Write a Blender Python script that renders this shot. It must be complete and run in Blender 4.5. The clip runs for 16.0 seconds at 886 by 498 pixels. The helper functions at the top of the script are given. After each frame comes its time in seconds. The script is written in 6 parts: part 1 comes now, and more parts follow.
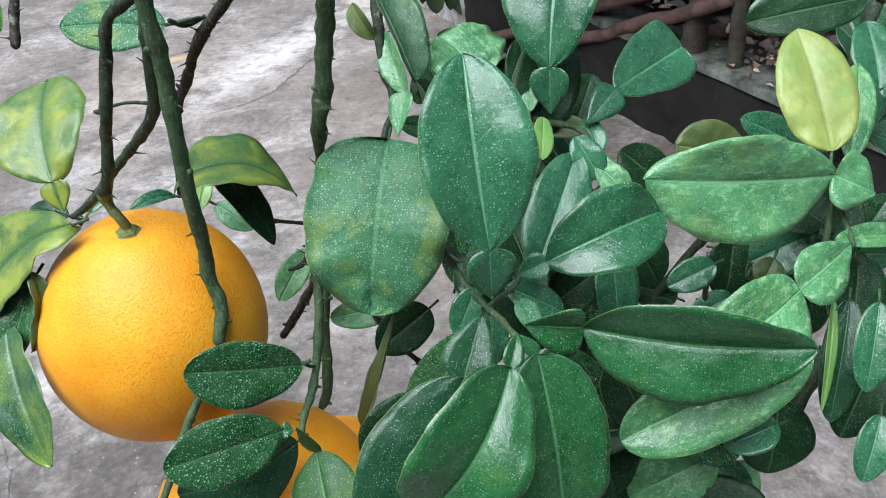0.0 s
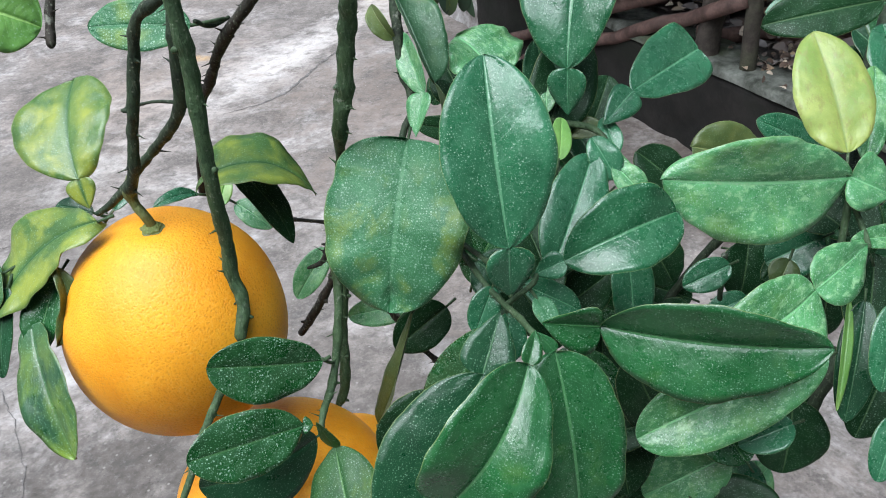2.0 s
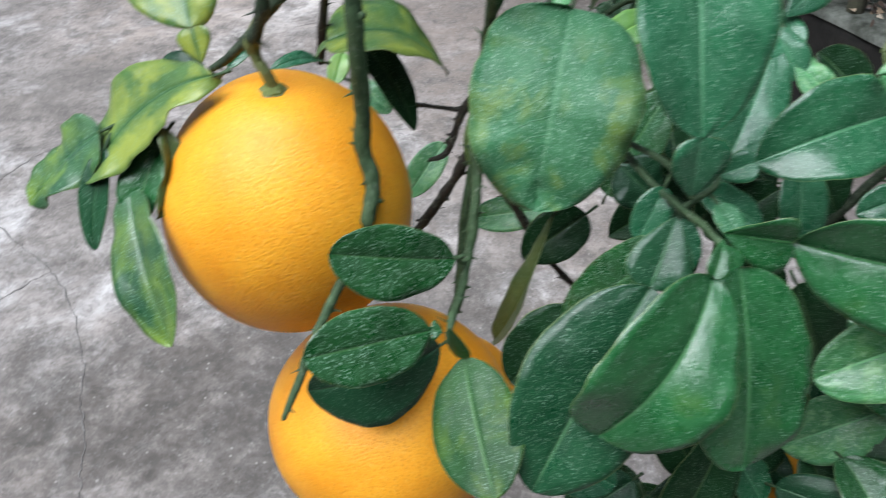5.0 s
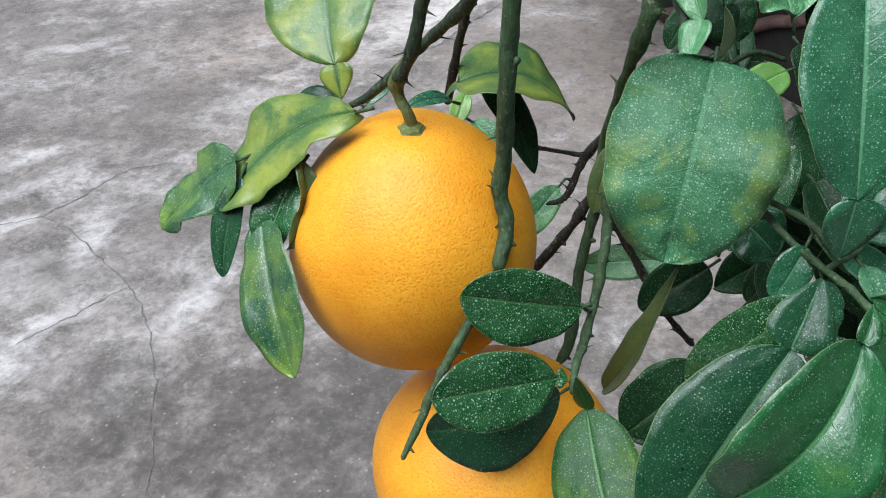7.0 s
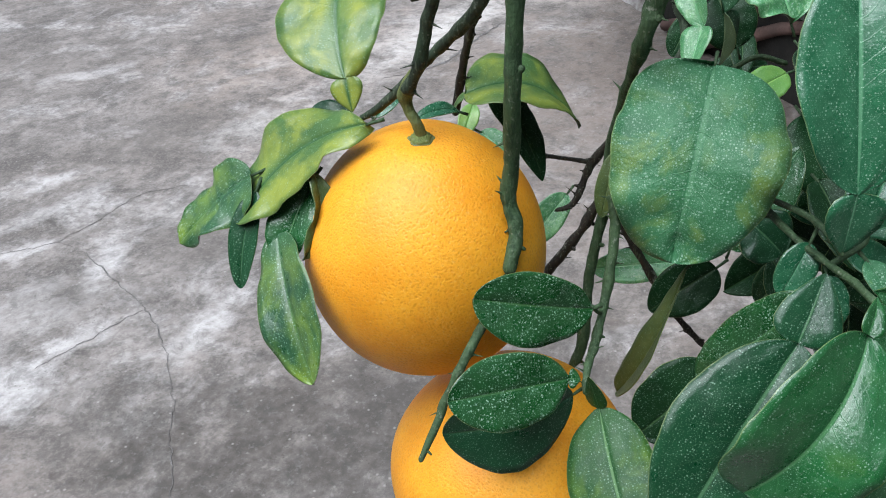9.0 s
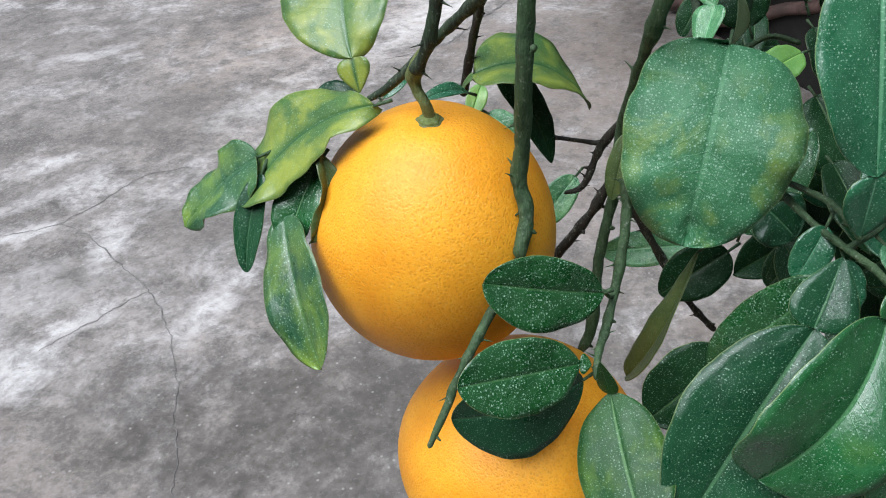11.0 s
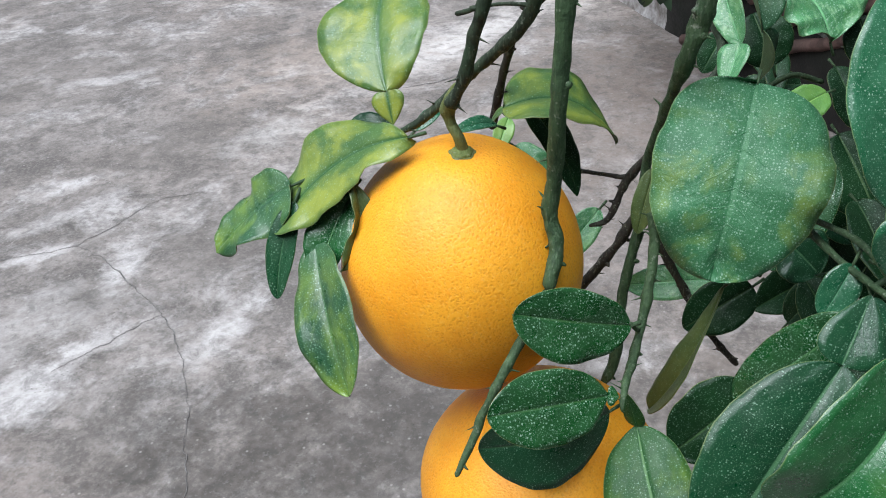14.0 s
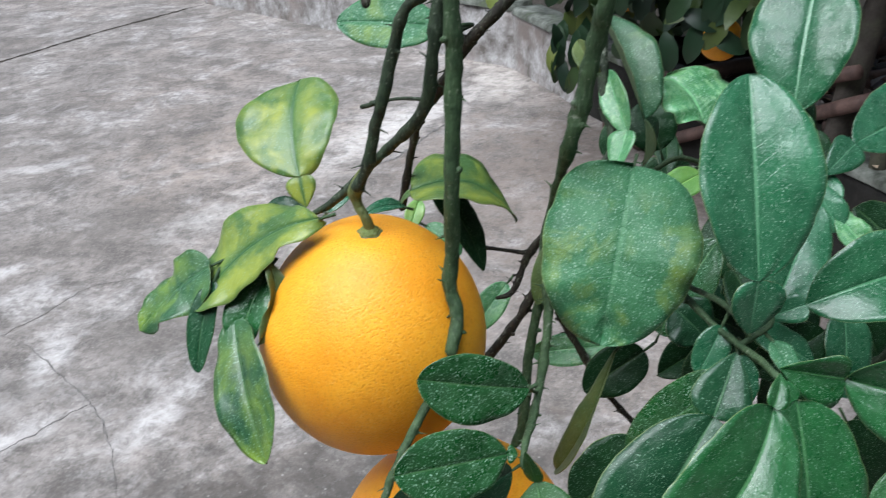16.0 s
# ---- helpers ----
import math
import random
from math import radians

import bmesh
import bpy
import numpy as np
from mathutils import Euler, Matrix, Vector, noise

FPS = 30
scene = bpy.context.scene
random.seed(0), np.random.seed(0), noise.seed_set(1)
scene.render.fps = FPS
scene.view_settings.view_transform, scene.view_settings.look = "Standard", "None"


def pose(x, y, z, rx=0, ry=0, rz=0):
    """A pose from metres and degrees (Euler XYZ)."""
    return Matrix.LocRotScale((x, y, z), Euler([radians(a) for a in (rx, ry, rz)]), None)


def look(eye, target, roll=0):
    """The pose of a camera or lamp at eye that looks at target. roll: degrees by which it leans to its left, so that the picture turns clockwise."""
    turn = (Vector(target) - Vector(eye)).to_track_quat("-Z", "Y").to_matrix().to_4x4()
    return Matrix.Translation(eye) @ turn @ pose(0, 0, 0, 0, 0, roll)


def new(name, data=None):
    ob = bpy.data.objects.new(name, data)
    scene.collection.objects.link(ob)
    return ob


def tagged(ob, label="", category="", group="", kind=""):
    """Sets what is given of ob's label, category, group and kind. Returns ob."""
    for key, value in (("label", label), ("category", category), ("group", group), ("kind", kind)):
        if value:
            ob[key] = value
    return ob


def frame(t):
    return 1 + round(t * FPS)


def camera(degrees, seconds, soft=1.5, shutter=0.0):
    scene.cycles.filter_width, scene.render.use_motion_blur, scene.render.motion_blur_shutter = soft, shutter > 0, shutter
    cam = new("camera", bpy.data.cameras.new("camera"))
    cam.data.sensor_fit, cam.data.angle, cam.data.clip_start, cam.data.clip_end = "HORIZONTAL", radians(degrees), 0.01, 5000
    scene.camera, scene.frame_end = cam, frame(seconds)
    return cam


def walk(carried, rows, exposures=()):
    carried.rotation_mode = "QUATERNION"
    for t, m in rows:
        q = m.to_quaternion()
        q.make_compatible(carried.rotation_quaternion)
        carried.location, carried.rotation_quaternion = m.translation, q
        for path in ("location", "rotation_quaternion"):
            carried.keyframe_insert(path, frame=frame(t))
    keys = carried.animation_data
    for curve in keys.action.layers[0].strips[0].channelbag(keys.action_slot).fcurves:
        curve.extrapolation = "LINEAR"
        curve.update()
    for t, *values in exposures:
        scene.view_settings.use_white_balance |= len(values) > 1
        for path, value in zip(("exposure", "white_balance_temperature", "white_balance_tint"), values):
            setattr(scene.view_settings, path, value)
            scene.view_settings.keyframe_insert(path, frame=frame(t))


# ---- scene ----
cam = camera(53.6, 16.0, soft=1.0, shutter=0.35)
PATH = [
    (0, (0.155, 0.099, 1.227), (-0.038, 1.756, 0.124), -5.4),
    (0.5, (0.154, 0.098, 1.229), (-0.039, 1.755, 0.127), -5.0),
    (1, (0.154, 0.096, 1.23), (-0.041, 1.753, 0.126), -4.7),
    (1.5, (0.155, 0.093, 1.229), (-0.051, 1.748, 0.124), -5.2),
    (2, (0.151, 0.093, 1.229), (-0.065, 1.751, 0.131), -5.5),
    (2.5, (0.151, 0.094, 1.229), (-0.068, 1.757, 0.14), -5.7),
    (3, (0.149, 0.096, 1.229), (-0.07, 1.761, 0.143), -5.6),
    (3.5, (0.148, 0.099, 1.229), (-0.066, 1.763, 0.14), -5.2),
    (4, (0.149, 0.103, 1.228), (-0.06, 1.761, 0.129), -5.0),
    (4.5, (0.14, 0.112, 1.214), (-0.085, 1.741, 0.075), -4.6),
    (4.8, (0.116, 0.131, 1.189), (-0.171, 1.71, -0.005), -4.7),
    (5, (0.094, 0.128, 1.176), (-0.227, 1.691, -0.03), -3.5),
    (5.2, (0.073, 0.131, 1.171), (-0.284, 1.672, -0.053), -2.9),
    (7.3, (0.061, 0.123, 1.18), (-0.405, 1.712, 0.058), -3.1),
    (7.5, (0.064, 0.121, 1.179), (-0.407, 1.714, 0.065), -3.5),
    (8, (0.067, 0.116, 1.18), (-0.413, 1.712, 0.075), -4.2),
    (8.5, (0.066, 0.113, 1.18), (-0.417, 1.712, 0.079), -4.6),
    (9, (0.064, 0.115, 1.181), (-0.421, 1.711, 0.077), -4.8),
    (11.5, (0.059, 0.12, 1.178), (-0.429, 1.689, 0.037), -5.0),
    (12, (0.058, 0.117, 1.178), (-0.435, 1.689, 0.043), -5.1),
    (12.5, (0.056, 0.115, 1.18), (-0.436, 1.698, 0.061), -4.5),
    (13, (0.056, 0.114, 1.183), (-0.438, 1.708, 0.079), -4.0),
    (13.5, (0.053, 0.115, 1.183), (-0.447, 1.713, 0.089), -4.0),
    (14, (0.051, 0.113, 1.183), (-0.46, 1.715, 0.1), -4.2),
    (14.5, (0.052, 0.109, 1.185), (-0.46, 1.723, 0.12), -4.3),
    (15, (0.056, 0.099, 1.188), (-0.452, 1.733, 0.153), -4.4),
    (15.5, (0.062, 0.091, 1.191), (-0.423, 1.761, 0.203), -3.9),
    (16, (0.075, 0.086, 1.196), (-0.317, 1.814, 0.267), -2.9),
]
walk(cam, [(t, look(eye, target, roll)) for t, eye, target, roll in PATH], [(0.0, 1.58), (4.4, 1.58), (5.2, 1.46), (7.3, 1.36), (14.5, 1.36), (16.0, 1.42)])

# ---- world and light: overcast day ----
world = bpy.data.worlds.new("world")
scene.world = world
world.use_nodes = True
wt = world.node_tree
wt.nodes.clear()
sky = wt.nodes.new("ShaderNodeTexSky")
sky.sky_type, sky.sun_disc = "NISHITA", False
sky.sun_elevation, sky.sun_rotation = radians(58), radians(225)
sky.air_density, sky.dust_density = 1.0, 3.0
soft_sky = wt.nodes.new("ShaderNodeHueSaturation")
soft_sky.inputs["Saturation"].default_value = 0.85
back = wt.nodes.new("ShaderNodeBackground")
back.inputs["Strength"].default_value = 0.038
wout = wt.nodes.new("ShaderNodeOutputWorld")
wt.links.new(sky.outputs[0], soft_sky.inputs["Color"])
wt.links.new(soft_sky.outputs[0], back.inputs["Color"])
wt.links.new(back.outputs[0], wout.inputs["Surface"])

sun_data = bpy.data.lights.new("sun", "SUN")
sun_data.energy, sun_data.angle, sun_data.color = 2.45, radians(58), (0.905, 0.985, 1.07)
sun = new("sun", sun_data)
sun.matrix_world = look((-0.8, -0.9, 4.4), (0.0, 0.5, 0.9))
scene.view_settings.exposure = 1.55

# ---- materials ----


class Nodes:
    """A small wrapper to write node materials in few lines."""

    def __init__(self, name):
        self.mat = bpy.data.materials.new(name)
        self.mat.use_nodes = True
        self.t = self.mat.node_tree
        self.bsdf = self.t.nodes["Principled BSDF"]

    def add(self, kind, **values):
        n = self.t.nodes.new(kind)
        for key, value in values.items():
            if key in n.inputs:
                n.inputs[key].default_value = value
        return n

    def link(self, a, b):
        self.t.links.new(a, b)

    def noise(self, vec, scale, detail=4.0, rough=0.55, dist=0.0):
        n = self.add("ShaderNodeTexNoise", Scale=scale, Detail=detail, Roughness=rough, Distortion=dist)
        if vec is not None:
            self.link(vec, n.inputs["Vector"])
        return n.outputs["Fac"]

    def voronoi(self, vec, scale, out="Distance", rand=1.0, flat=False):
        n = self.add("ShaderNodeTexVoronoi", Scale=scale, Randomness=rand)
        if flat:
            n.voronoi_dimensions = "2D"
        if vec is not None:
            self.link(vec, n.inputs["Vector"])
        return n.outputs[out]

    def ramp(self, fac, *stops):
        n = self.add("ShaderNodeValToRGB")
        e = n.color_ramp.elements
        while len(e) < len(stops):
            e.new(0.5)
        for el, (pos, col) in zip(e, stops):
            el.position = pos
            el.color = (*col, 1) if isinstance(col, tuple) else (col, col, col, 1)
        self.link(fac, n.inputs["Fac"])
        return n.outputs["Color"]

    def mix(self, fac, a, b, mode="MIX"):
        n = self.t.nodes.new("ShaderNodeMix")
        n.data_type, n.blend_type = "RGBA", mode
        for value, sock in ((fac, n.inputs[0]), (a, n.inputs[6]), (b, n.inputs[7])):
            if isinstance(value, (int, float)):
                sock.default_value = value
            elif isinstance(value, tuple):
                sock.default_value = (*value, 1)
            else:
                self.link(value, sock)
        return n.outputs[2]

    def maths(self, op, a, b=0.0, clamp=False):
        n = self.t.nodes.new("ShaderNodeMath")
        n.operation, n.use_clamp = op, clamp
        for value, sock in ((a, n.inputs[0]), (b, n.inputs[1])):
            if isinstance(value, (int, float)):
                sock.default_value = value
            else:
                self.link(value, sock)
        return n.outputs[0]

    def bump(self, height, strength, distance):
        n = self.add("ShaderNodeBump", Strength=strength, Distance=distance)
        self.link(height, n.inputs["Height"])
        self.link(n.outputs["Normal"], self.bsdf.inputs["Normal"])
        return n

    def finish(self, colour, rough=0.5, spec=0.5):
        if isinstance(colour, tuple):
            self.bsdf.inputs["Base Color"].default_value = (*colour, 1)
        else:
            self.link(colour, self.bsdf.inputs["Base Color"])
        if isinstance(rough, (int, float)):
            self.bsdf.inputs["Roughness"].default_value = rough
        else:
            self.link(rough, self.bsdf.inputs["Roughness"])
        self.bsdf.inputs["Specular IOR Level"].default_value = spec
        return self.mat


def leaf_material(name, dark, light, blotch, blotch_amount, speck, rough=0.4, veins=0.48, rib_colour=None, scratch=0.0, scar_colour=(0.16, 0.15, 0.05), spec=0.5, grain=1.0, ends=(0.0, 1.0), relief=0.24, spare=1.0):
    """A citrus leaf: pale midrib and side veins, oil-gland specks, pale margin, blotches that spare the veins."""
    m = Nodes(name)
    unit = m.add("ShaderNodeUVMap")
    unit.uv_map = "unit"
    metric = m.add("ShaderNodeUVMap")
    metric.uv_map = "metric"
    mv = metric.outputs[0]
    xyz = m.add("ShaderNodeSeparateXYZ")
    m.link(unit.outputs[0], xyz.inputs[0])
    u, v = xyz.outputs[0], xyz.outputs[1]
    av = m.maths("ABSOLUTE", v)
    tone = m.mix(m.ramp(m.noise(mv, 38, 5, 0.65), (0.32, 0.0), (0.68, 1.0)), dark, light)
    tone = m.mix(m.maths("MULTIPLY", m.noise(mv, 260, 3), 0.30), tone, light)
    worn = m.ramp(m.noise(mv, 105, 5, 0.7), (0.46, 0.0), (0.66, 1.0))
    tone = m.mix(m.maths("MULTIPLY", worn, 0.35), tone, (light[0] * 1.45 + 0.004, light[1] * 1.3, light[2] * 1.35))
    shade = m.ramp(m.noise(mv, 17, 3), (0.36, 0.0), (0.62, 1.0))
    tone = m.mix(m.maths("MULTIPLY", shade, 0.45), tone, (dark[0] * 0.8, dark[1] * 0.8, dark[2] * 0.8))
    # side veins run forward from the midrib
    wig = m.maths("MULTIPLY", m.noise(mv, 60, 2), 0.10)
    run = m.maths("SUBTRACT", m.maths("ADD", u, wig), m.maths("MULTIPLY", av, 0.22))
    saw = m.maths("ABSOLUTE", m.maths("SUBTRACT", m.maths("FRACT", m.maths("MULTIPLY", run, 11.0)), 0.5))
    side = m.ramp(saw, (0.0, 1.0), (0.05, 0.0))
    side = m.maths("MULTIPLY", side, m.ramp(av, (0.05, 0.8), (0.85, 0.0)))
    rib = m.ramp(av, (0.0, 1.0), (0.020, 0.9), (0.038, 0.0))
    if blotch_amount > 0:
        gap = m.ramp(av, (0.04, 1.0 - spare), (0.25, 1.0), (0.8, 1.0), (1.0, 0.45))
        patch = m.ramp(m.noise(mv, 40, 5, 0.6, 0.4), (0.62 - 0.34 * blotch_amount, 0.0), (0.80 - 0.30 * blotch_amount, 1.0))
        patch = m.maths("MULTIPLY", patch, gap)
        patch = m.maths("MULTIPLY", patch, m.ramp(u, (0.0, ends[0]), (0.45, 1.0), (0.72, 1.0), (1.0, ends[1])))
        patch = m.maths("MULTIPLY", patch, m.ramp(saw, (0.0, 0.90), (0.20, 1.0)))
        tone = m.mix(m.maths("MULTIPLY", patch, min(1.0, 0.35 + 0.6 * blotch_amount)), tone, blotch)
    pale = (min(1, light[0] * 1.7 + 0.05), min(1, light[1] * 1.45 + 0.06), min(1, light[2] * 1.7 + 0.03))
    if rib_colour:
        pale = rib_colour
        gap_rib = m.ramp(av, (0.0, 1.0), (0.09, 0.0))
        tone = m.mix(m.maths("MULTIPLY", gap_rib, 0.42), tone, pale)
    tone = m.mix(m.maths("MULTIPLY", side, veins * 0.55), tone, pale)
    tone = m.mix(m.maths("MULTIPLY", rib, veins * 1.6, True), tone, pale)
    # no two leaves quite alike
    one = m.add("ShaderNodeObjectInfo").outputs["Random"]
    tone = m.mix(1.0, tone, m.ramp(one, (0.0, (0.80, 0.86, 0.74)), (0.5, (1.0, 1.0, 1.0)), (1.0, (1.22, 1.12, 1.10))), "MULTIPLY")
    # specks of uneven size, thicker in some places
    def dots(scale, least, most):
        cell = m.add("ShaderNodeTexVoronoi", Scale=scale)
        cell.voronoi_dimensions = "2D"
        m.link(mv, cell.inputs["Vector"])
        split = m.add("ShaderNodeSeparateColor")
        m.link(cell.outputs["Color"], split.inputs[0])
        size = m.maths("ADD", m.maths("MULTIPLY", m.maths("POWER", split.outputs[0], 2.2), most - least), least)
        return m.maths("MULTIPLY", m.maths("SUBTRACT", size, cell.outputs["Distance"]), 16.0, True)

    thin = m.ramp(m.noise(mv, 120, 4, 0.6), (0.34, 0.5), (0.60, 1.0))
    fine = m.maths("MULTIPLY", dots(1250, 0.06 * grain, 0.38 * grain), 0.42)
    middle = m.maths("MULTIPLY", dots(700, 0.02 * grain, 0.29 * grain), 1.0)
    fleck = m.maths("MAXIMUM", m.maths("MULTIPLY", m.maths("MAXIMUM", fine, middle), thin), dots(230, -0.05, 0.11))
    tone = m.mix(m.maths("MULTIPLY", fleck, min(1.0, speck)), tone, (0.28, 0.44, 0.32))
    # dark nicks and the thin pale margin
    nick = m.ramp(m.voronoi(mv, 48), (0.035, 1.0), (0.05, 0.0))
    if scratch > 0:
        pull = m.add("ShaderNodeMapping")
        pull.inputs["Scale"].default_value = (0.7, 1.3, 1.0)
        m.link(mv, pull.inputs["Vector"])
        scar = m.ramp(m.noise(pull.outputs[0], 190, 5, 0.7), (0.52, 0.0), (0.64, 1.0))
        tone = m.mix(m.maths("MULTIPLY", scar, scratch), tone, scar_colour)
    tone = m.mix(m.maths("MULTIPLY", nick, 0.12), tone, (0.06, 0.05, 0.02))
    edge = m.ramp(av, (0.978, 0.0), (0.995, 1.0))
    tone = m.mix(m.maths("MULTIPLY", edge, 0.35), tone, (0.30, 0.36, 0.14))
    quilt = m.maths("MULTIPLY", m.maths("MULTIPLY", saw, 0.6), m.ramp(av, (0.04, 1.0), (0.9, 0.0)))
    height = m.maths("ADD", quilt, m.maths("MULTIPLY", m.noise(mv, 420, 3, 0.6), 1.0))
    height = m.maths("ADD", height, m.maths("MULTIPLY", m.maths("ADD", side, rib), 0.5))
    height = m.maths("ADD", height, m.maths("MULTIPLY", m.noise(mv, 80, 4), 2.2))
    m.bump(height, relief, 0.0009)
    gloss = m.ramp(m.noise(mv, 90, 3), (0.3, rough - 0.06), (0.7, rough + 0.12))
    return m.finish(tone, gloss, spec)


LEAF = {
    "dark": leaf_material("leaf_green", (0.008, 0.073, 0.031), (0.029, 0.150, 0.071), (0.12, 0.20, 0.03), 0.0, 0.80, 0.26, spec=0.55),
    # deep: green darkened in colour for leaves that others shade
    "deep": leaf_material("leaf_deep_green_shaded", (0.004, 0.034, 0.013), (0.011, 0.072, 0.028), (0.1, 0.18, 0.03), 0.0, 0.50, 0.32, spec=0.40),
    "fresh": leaf_material("leaf_fresh_green", (0.006, 0.062, 0.016), (0.020, 0.122, 0.038), (0.09, 0.19, 0.04), 0.15, 0.55, 0.26, spec=0.55),
    # inner: a darker copy of the green, carrying the crown's inner shade
    "inner": leaf_material("leaf_inner_shaded", (0.002, 0.020, 0.005), (0.007, 0.042, 0.012), (0.1, 0.18, 0.03), 0.0, 0.40, 0.42, spec=0.22),
    "spotted": leaf_material("leaf_spotted", (0.004, 0.043, 0.010), (0.013, 0.087, 0.023), (0.1, 0.18, 0.03), 0.0, 0.90, 0.26, grain=1.15, spec=0.55),
    "pale": leaf_material("leaf_mid_green", (0.026, 0.140, 0.046), (0.100, 0.330, 0.135), (0.20, 0.40, 0.11), 0.34, 0.95, 0.30, grain=1.2, scratch=0.75, scar_colour=(0.25, 0.45, 0.23), relief=0.45, spec=0.55),
    "mottled": leaf_material("leaf_mottled", (0.015, 0.095, 0.037), (0.044, 0.171, 0.075), (0.24, 0.33, 0.05), 0.34, 0.68, 0.46, 0.16, grain=1.3, spec=0.31, relief=0.6),
    "chlorotic": leaf_material("leaf_yellowing", (0.032, 0.092, 0.024), (0.080, 0.162, 0.038), (0.27, 0.31, 0.042), 0.60, 0.42, 0.34, 0.45, (0.026, 0.085, 0.028), ends=(1.0, 0.1), spec=0.45),
    "motley": leaf_material("leaf_mottled_yellow", (0.011, 0.052, 0.028), (0.036, 0.118, 0.042), (0.21, 0.31, 0.036), 0.58, 0.75, 0.30, 0.12, ends=(0.0, 1.0), spare=0.3, spec=0.45),
    "chlordark": leaf_material("leaf_part_yellowing", (0.007, 0.046, 0.012), (0.020, 0.088, 0.022), (0.14, 0.22, 0.025), 0.42, 0.45, 0.46, spec=0.28),
    "yellow": leaf_material("leaf_yellow", (0.26, 0.33, 0.080), (0.44, 0.49, 0.160), (0.20, 0.31, 0.08), 0.62, 0.10, 0.38, 0.35, (0.22, 0.29, 0.11), 0.6, (0.22, 0.21, 0.07)),
    "lime": leaf_material("leaf_lime", (0.08, 0.22, 0.045), (0.18, 0.36, 0.090), (0.34, 0.44, 0.12), 0.30, 0.3, 0.36),
    "olive": leaf_material("leaf_olive", (0.036, 0.068, 0.016), (0.085, 0.125, 0.036), (0.15, 0.17, 0.05), 0.3, 0.25, 0.40),
    "twotone": leaf_material("leaf_rolled", (0.011, 0.056, 0.024), (0.034, 0.115, 0.052), (0.2, 0.3, 0.1), 0.2, 0.9, 0.34, spec=0.45),
}
UNDER = leaf_material("leaf_underside", (0.040, 0.085, 0.030), (0.075, 0.130, 0.050), (0.2, 0.25, 0.06), 0.0, 0.2, 0.6)


def bark_material(name, dark, light, moss, moss_amount):
    m = Nodes(name)
    c = m.add("ShaderNodeTexCoord").outputs["Object"]
    tone = m.mix(m.ramp(m.noise(c, 160, 5, 0.65), (0.35, 0.0), (0.65, 1.0)), dark, light)
    tone = m.mix(m.maths("MULTIPLY", m.ramp(m.noise(c, 55, 3), (0.45, 0.0), (0.6, 1.0)), moss_amount), tone, moss)
    fleck = m.ramp(m.voronoi(c, 330), (0.10, 1.0), (0.2, 0.0))
    tone = m.mix(m.maths("MULTIPLY", fleck, 0.30), tone, (0.30, 0.32, 0.25))
    lichen = m.ramp(m.noise(c, 75, 4, 0.7), (0.64, 0.0), (0.70, 1.0))
    tone = m.mix(m.maths("MULTIPLY", lichen, 0.5), tone, (0.33, 0.35, 0.29))
    grain = m.add("ShaderNodeMapping")
    grain.inputs["Scale"].default_value = (1.0, 1.0, 0.14)
    m.link(c, grain.inputs["Vector"])
    streak = m.noise(grain.outputs[0], 620, 4, 0.65)
    tone = m.mix(m.maths("MULTIPLY", m.ramp(streak, (0.52, 0.0), (0.62, 1.0)), 0.40), tone, (dark[0] * 0.55, dark[1] * 0.55, dark[2] * 0.55))
    tone = m.mix(m.maths("MULTIPLY", m.ramp(streak, (0.36, 1.0), (0.43, 0.0)), 0.30), tone, (0.16, 0.19, 0.13))
    m.bump(m.maths("ADD", m.maths("SUBTRACT", m.noise(c, 420, 4), m.maths("MULTIPLY", streak, 1.2)), m.noise(c, 90, 3)), 0.6, 0.0012)
    return m.finish(tone, 0.66, 0.35)


STALK = bark_material("stalk_olive", (0.085, 0.105, 0.030), (0.185, 0.205, 0.075), (0.130, 0.165, 0.055), 0.6)
BARK = {
    "stalk": STALK,
    "green": bark_material("bark_green", (0.024, 0.052, 0.022), (0.058, 0.108, 0.048), (0.034, 0.066, 0.024), 0.6),
    "bark": bark_material("bark_brown_green", (0.012, 0.020, 0.011), (0.040, 0.058, 0.032), (0.022, 0.045, 0.020), 0.6),
    "dry": bark_material("bark_dark_dry", (0.010, 0.008, 0.006), (0.034, 0.027, 0.019), (0.022, 0.026, 0.012), 0.35),
}


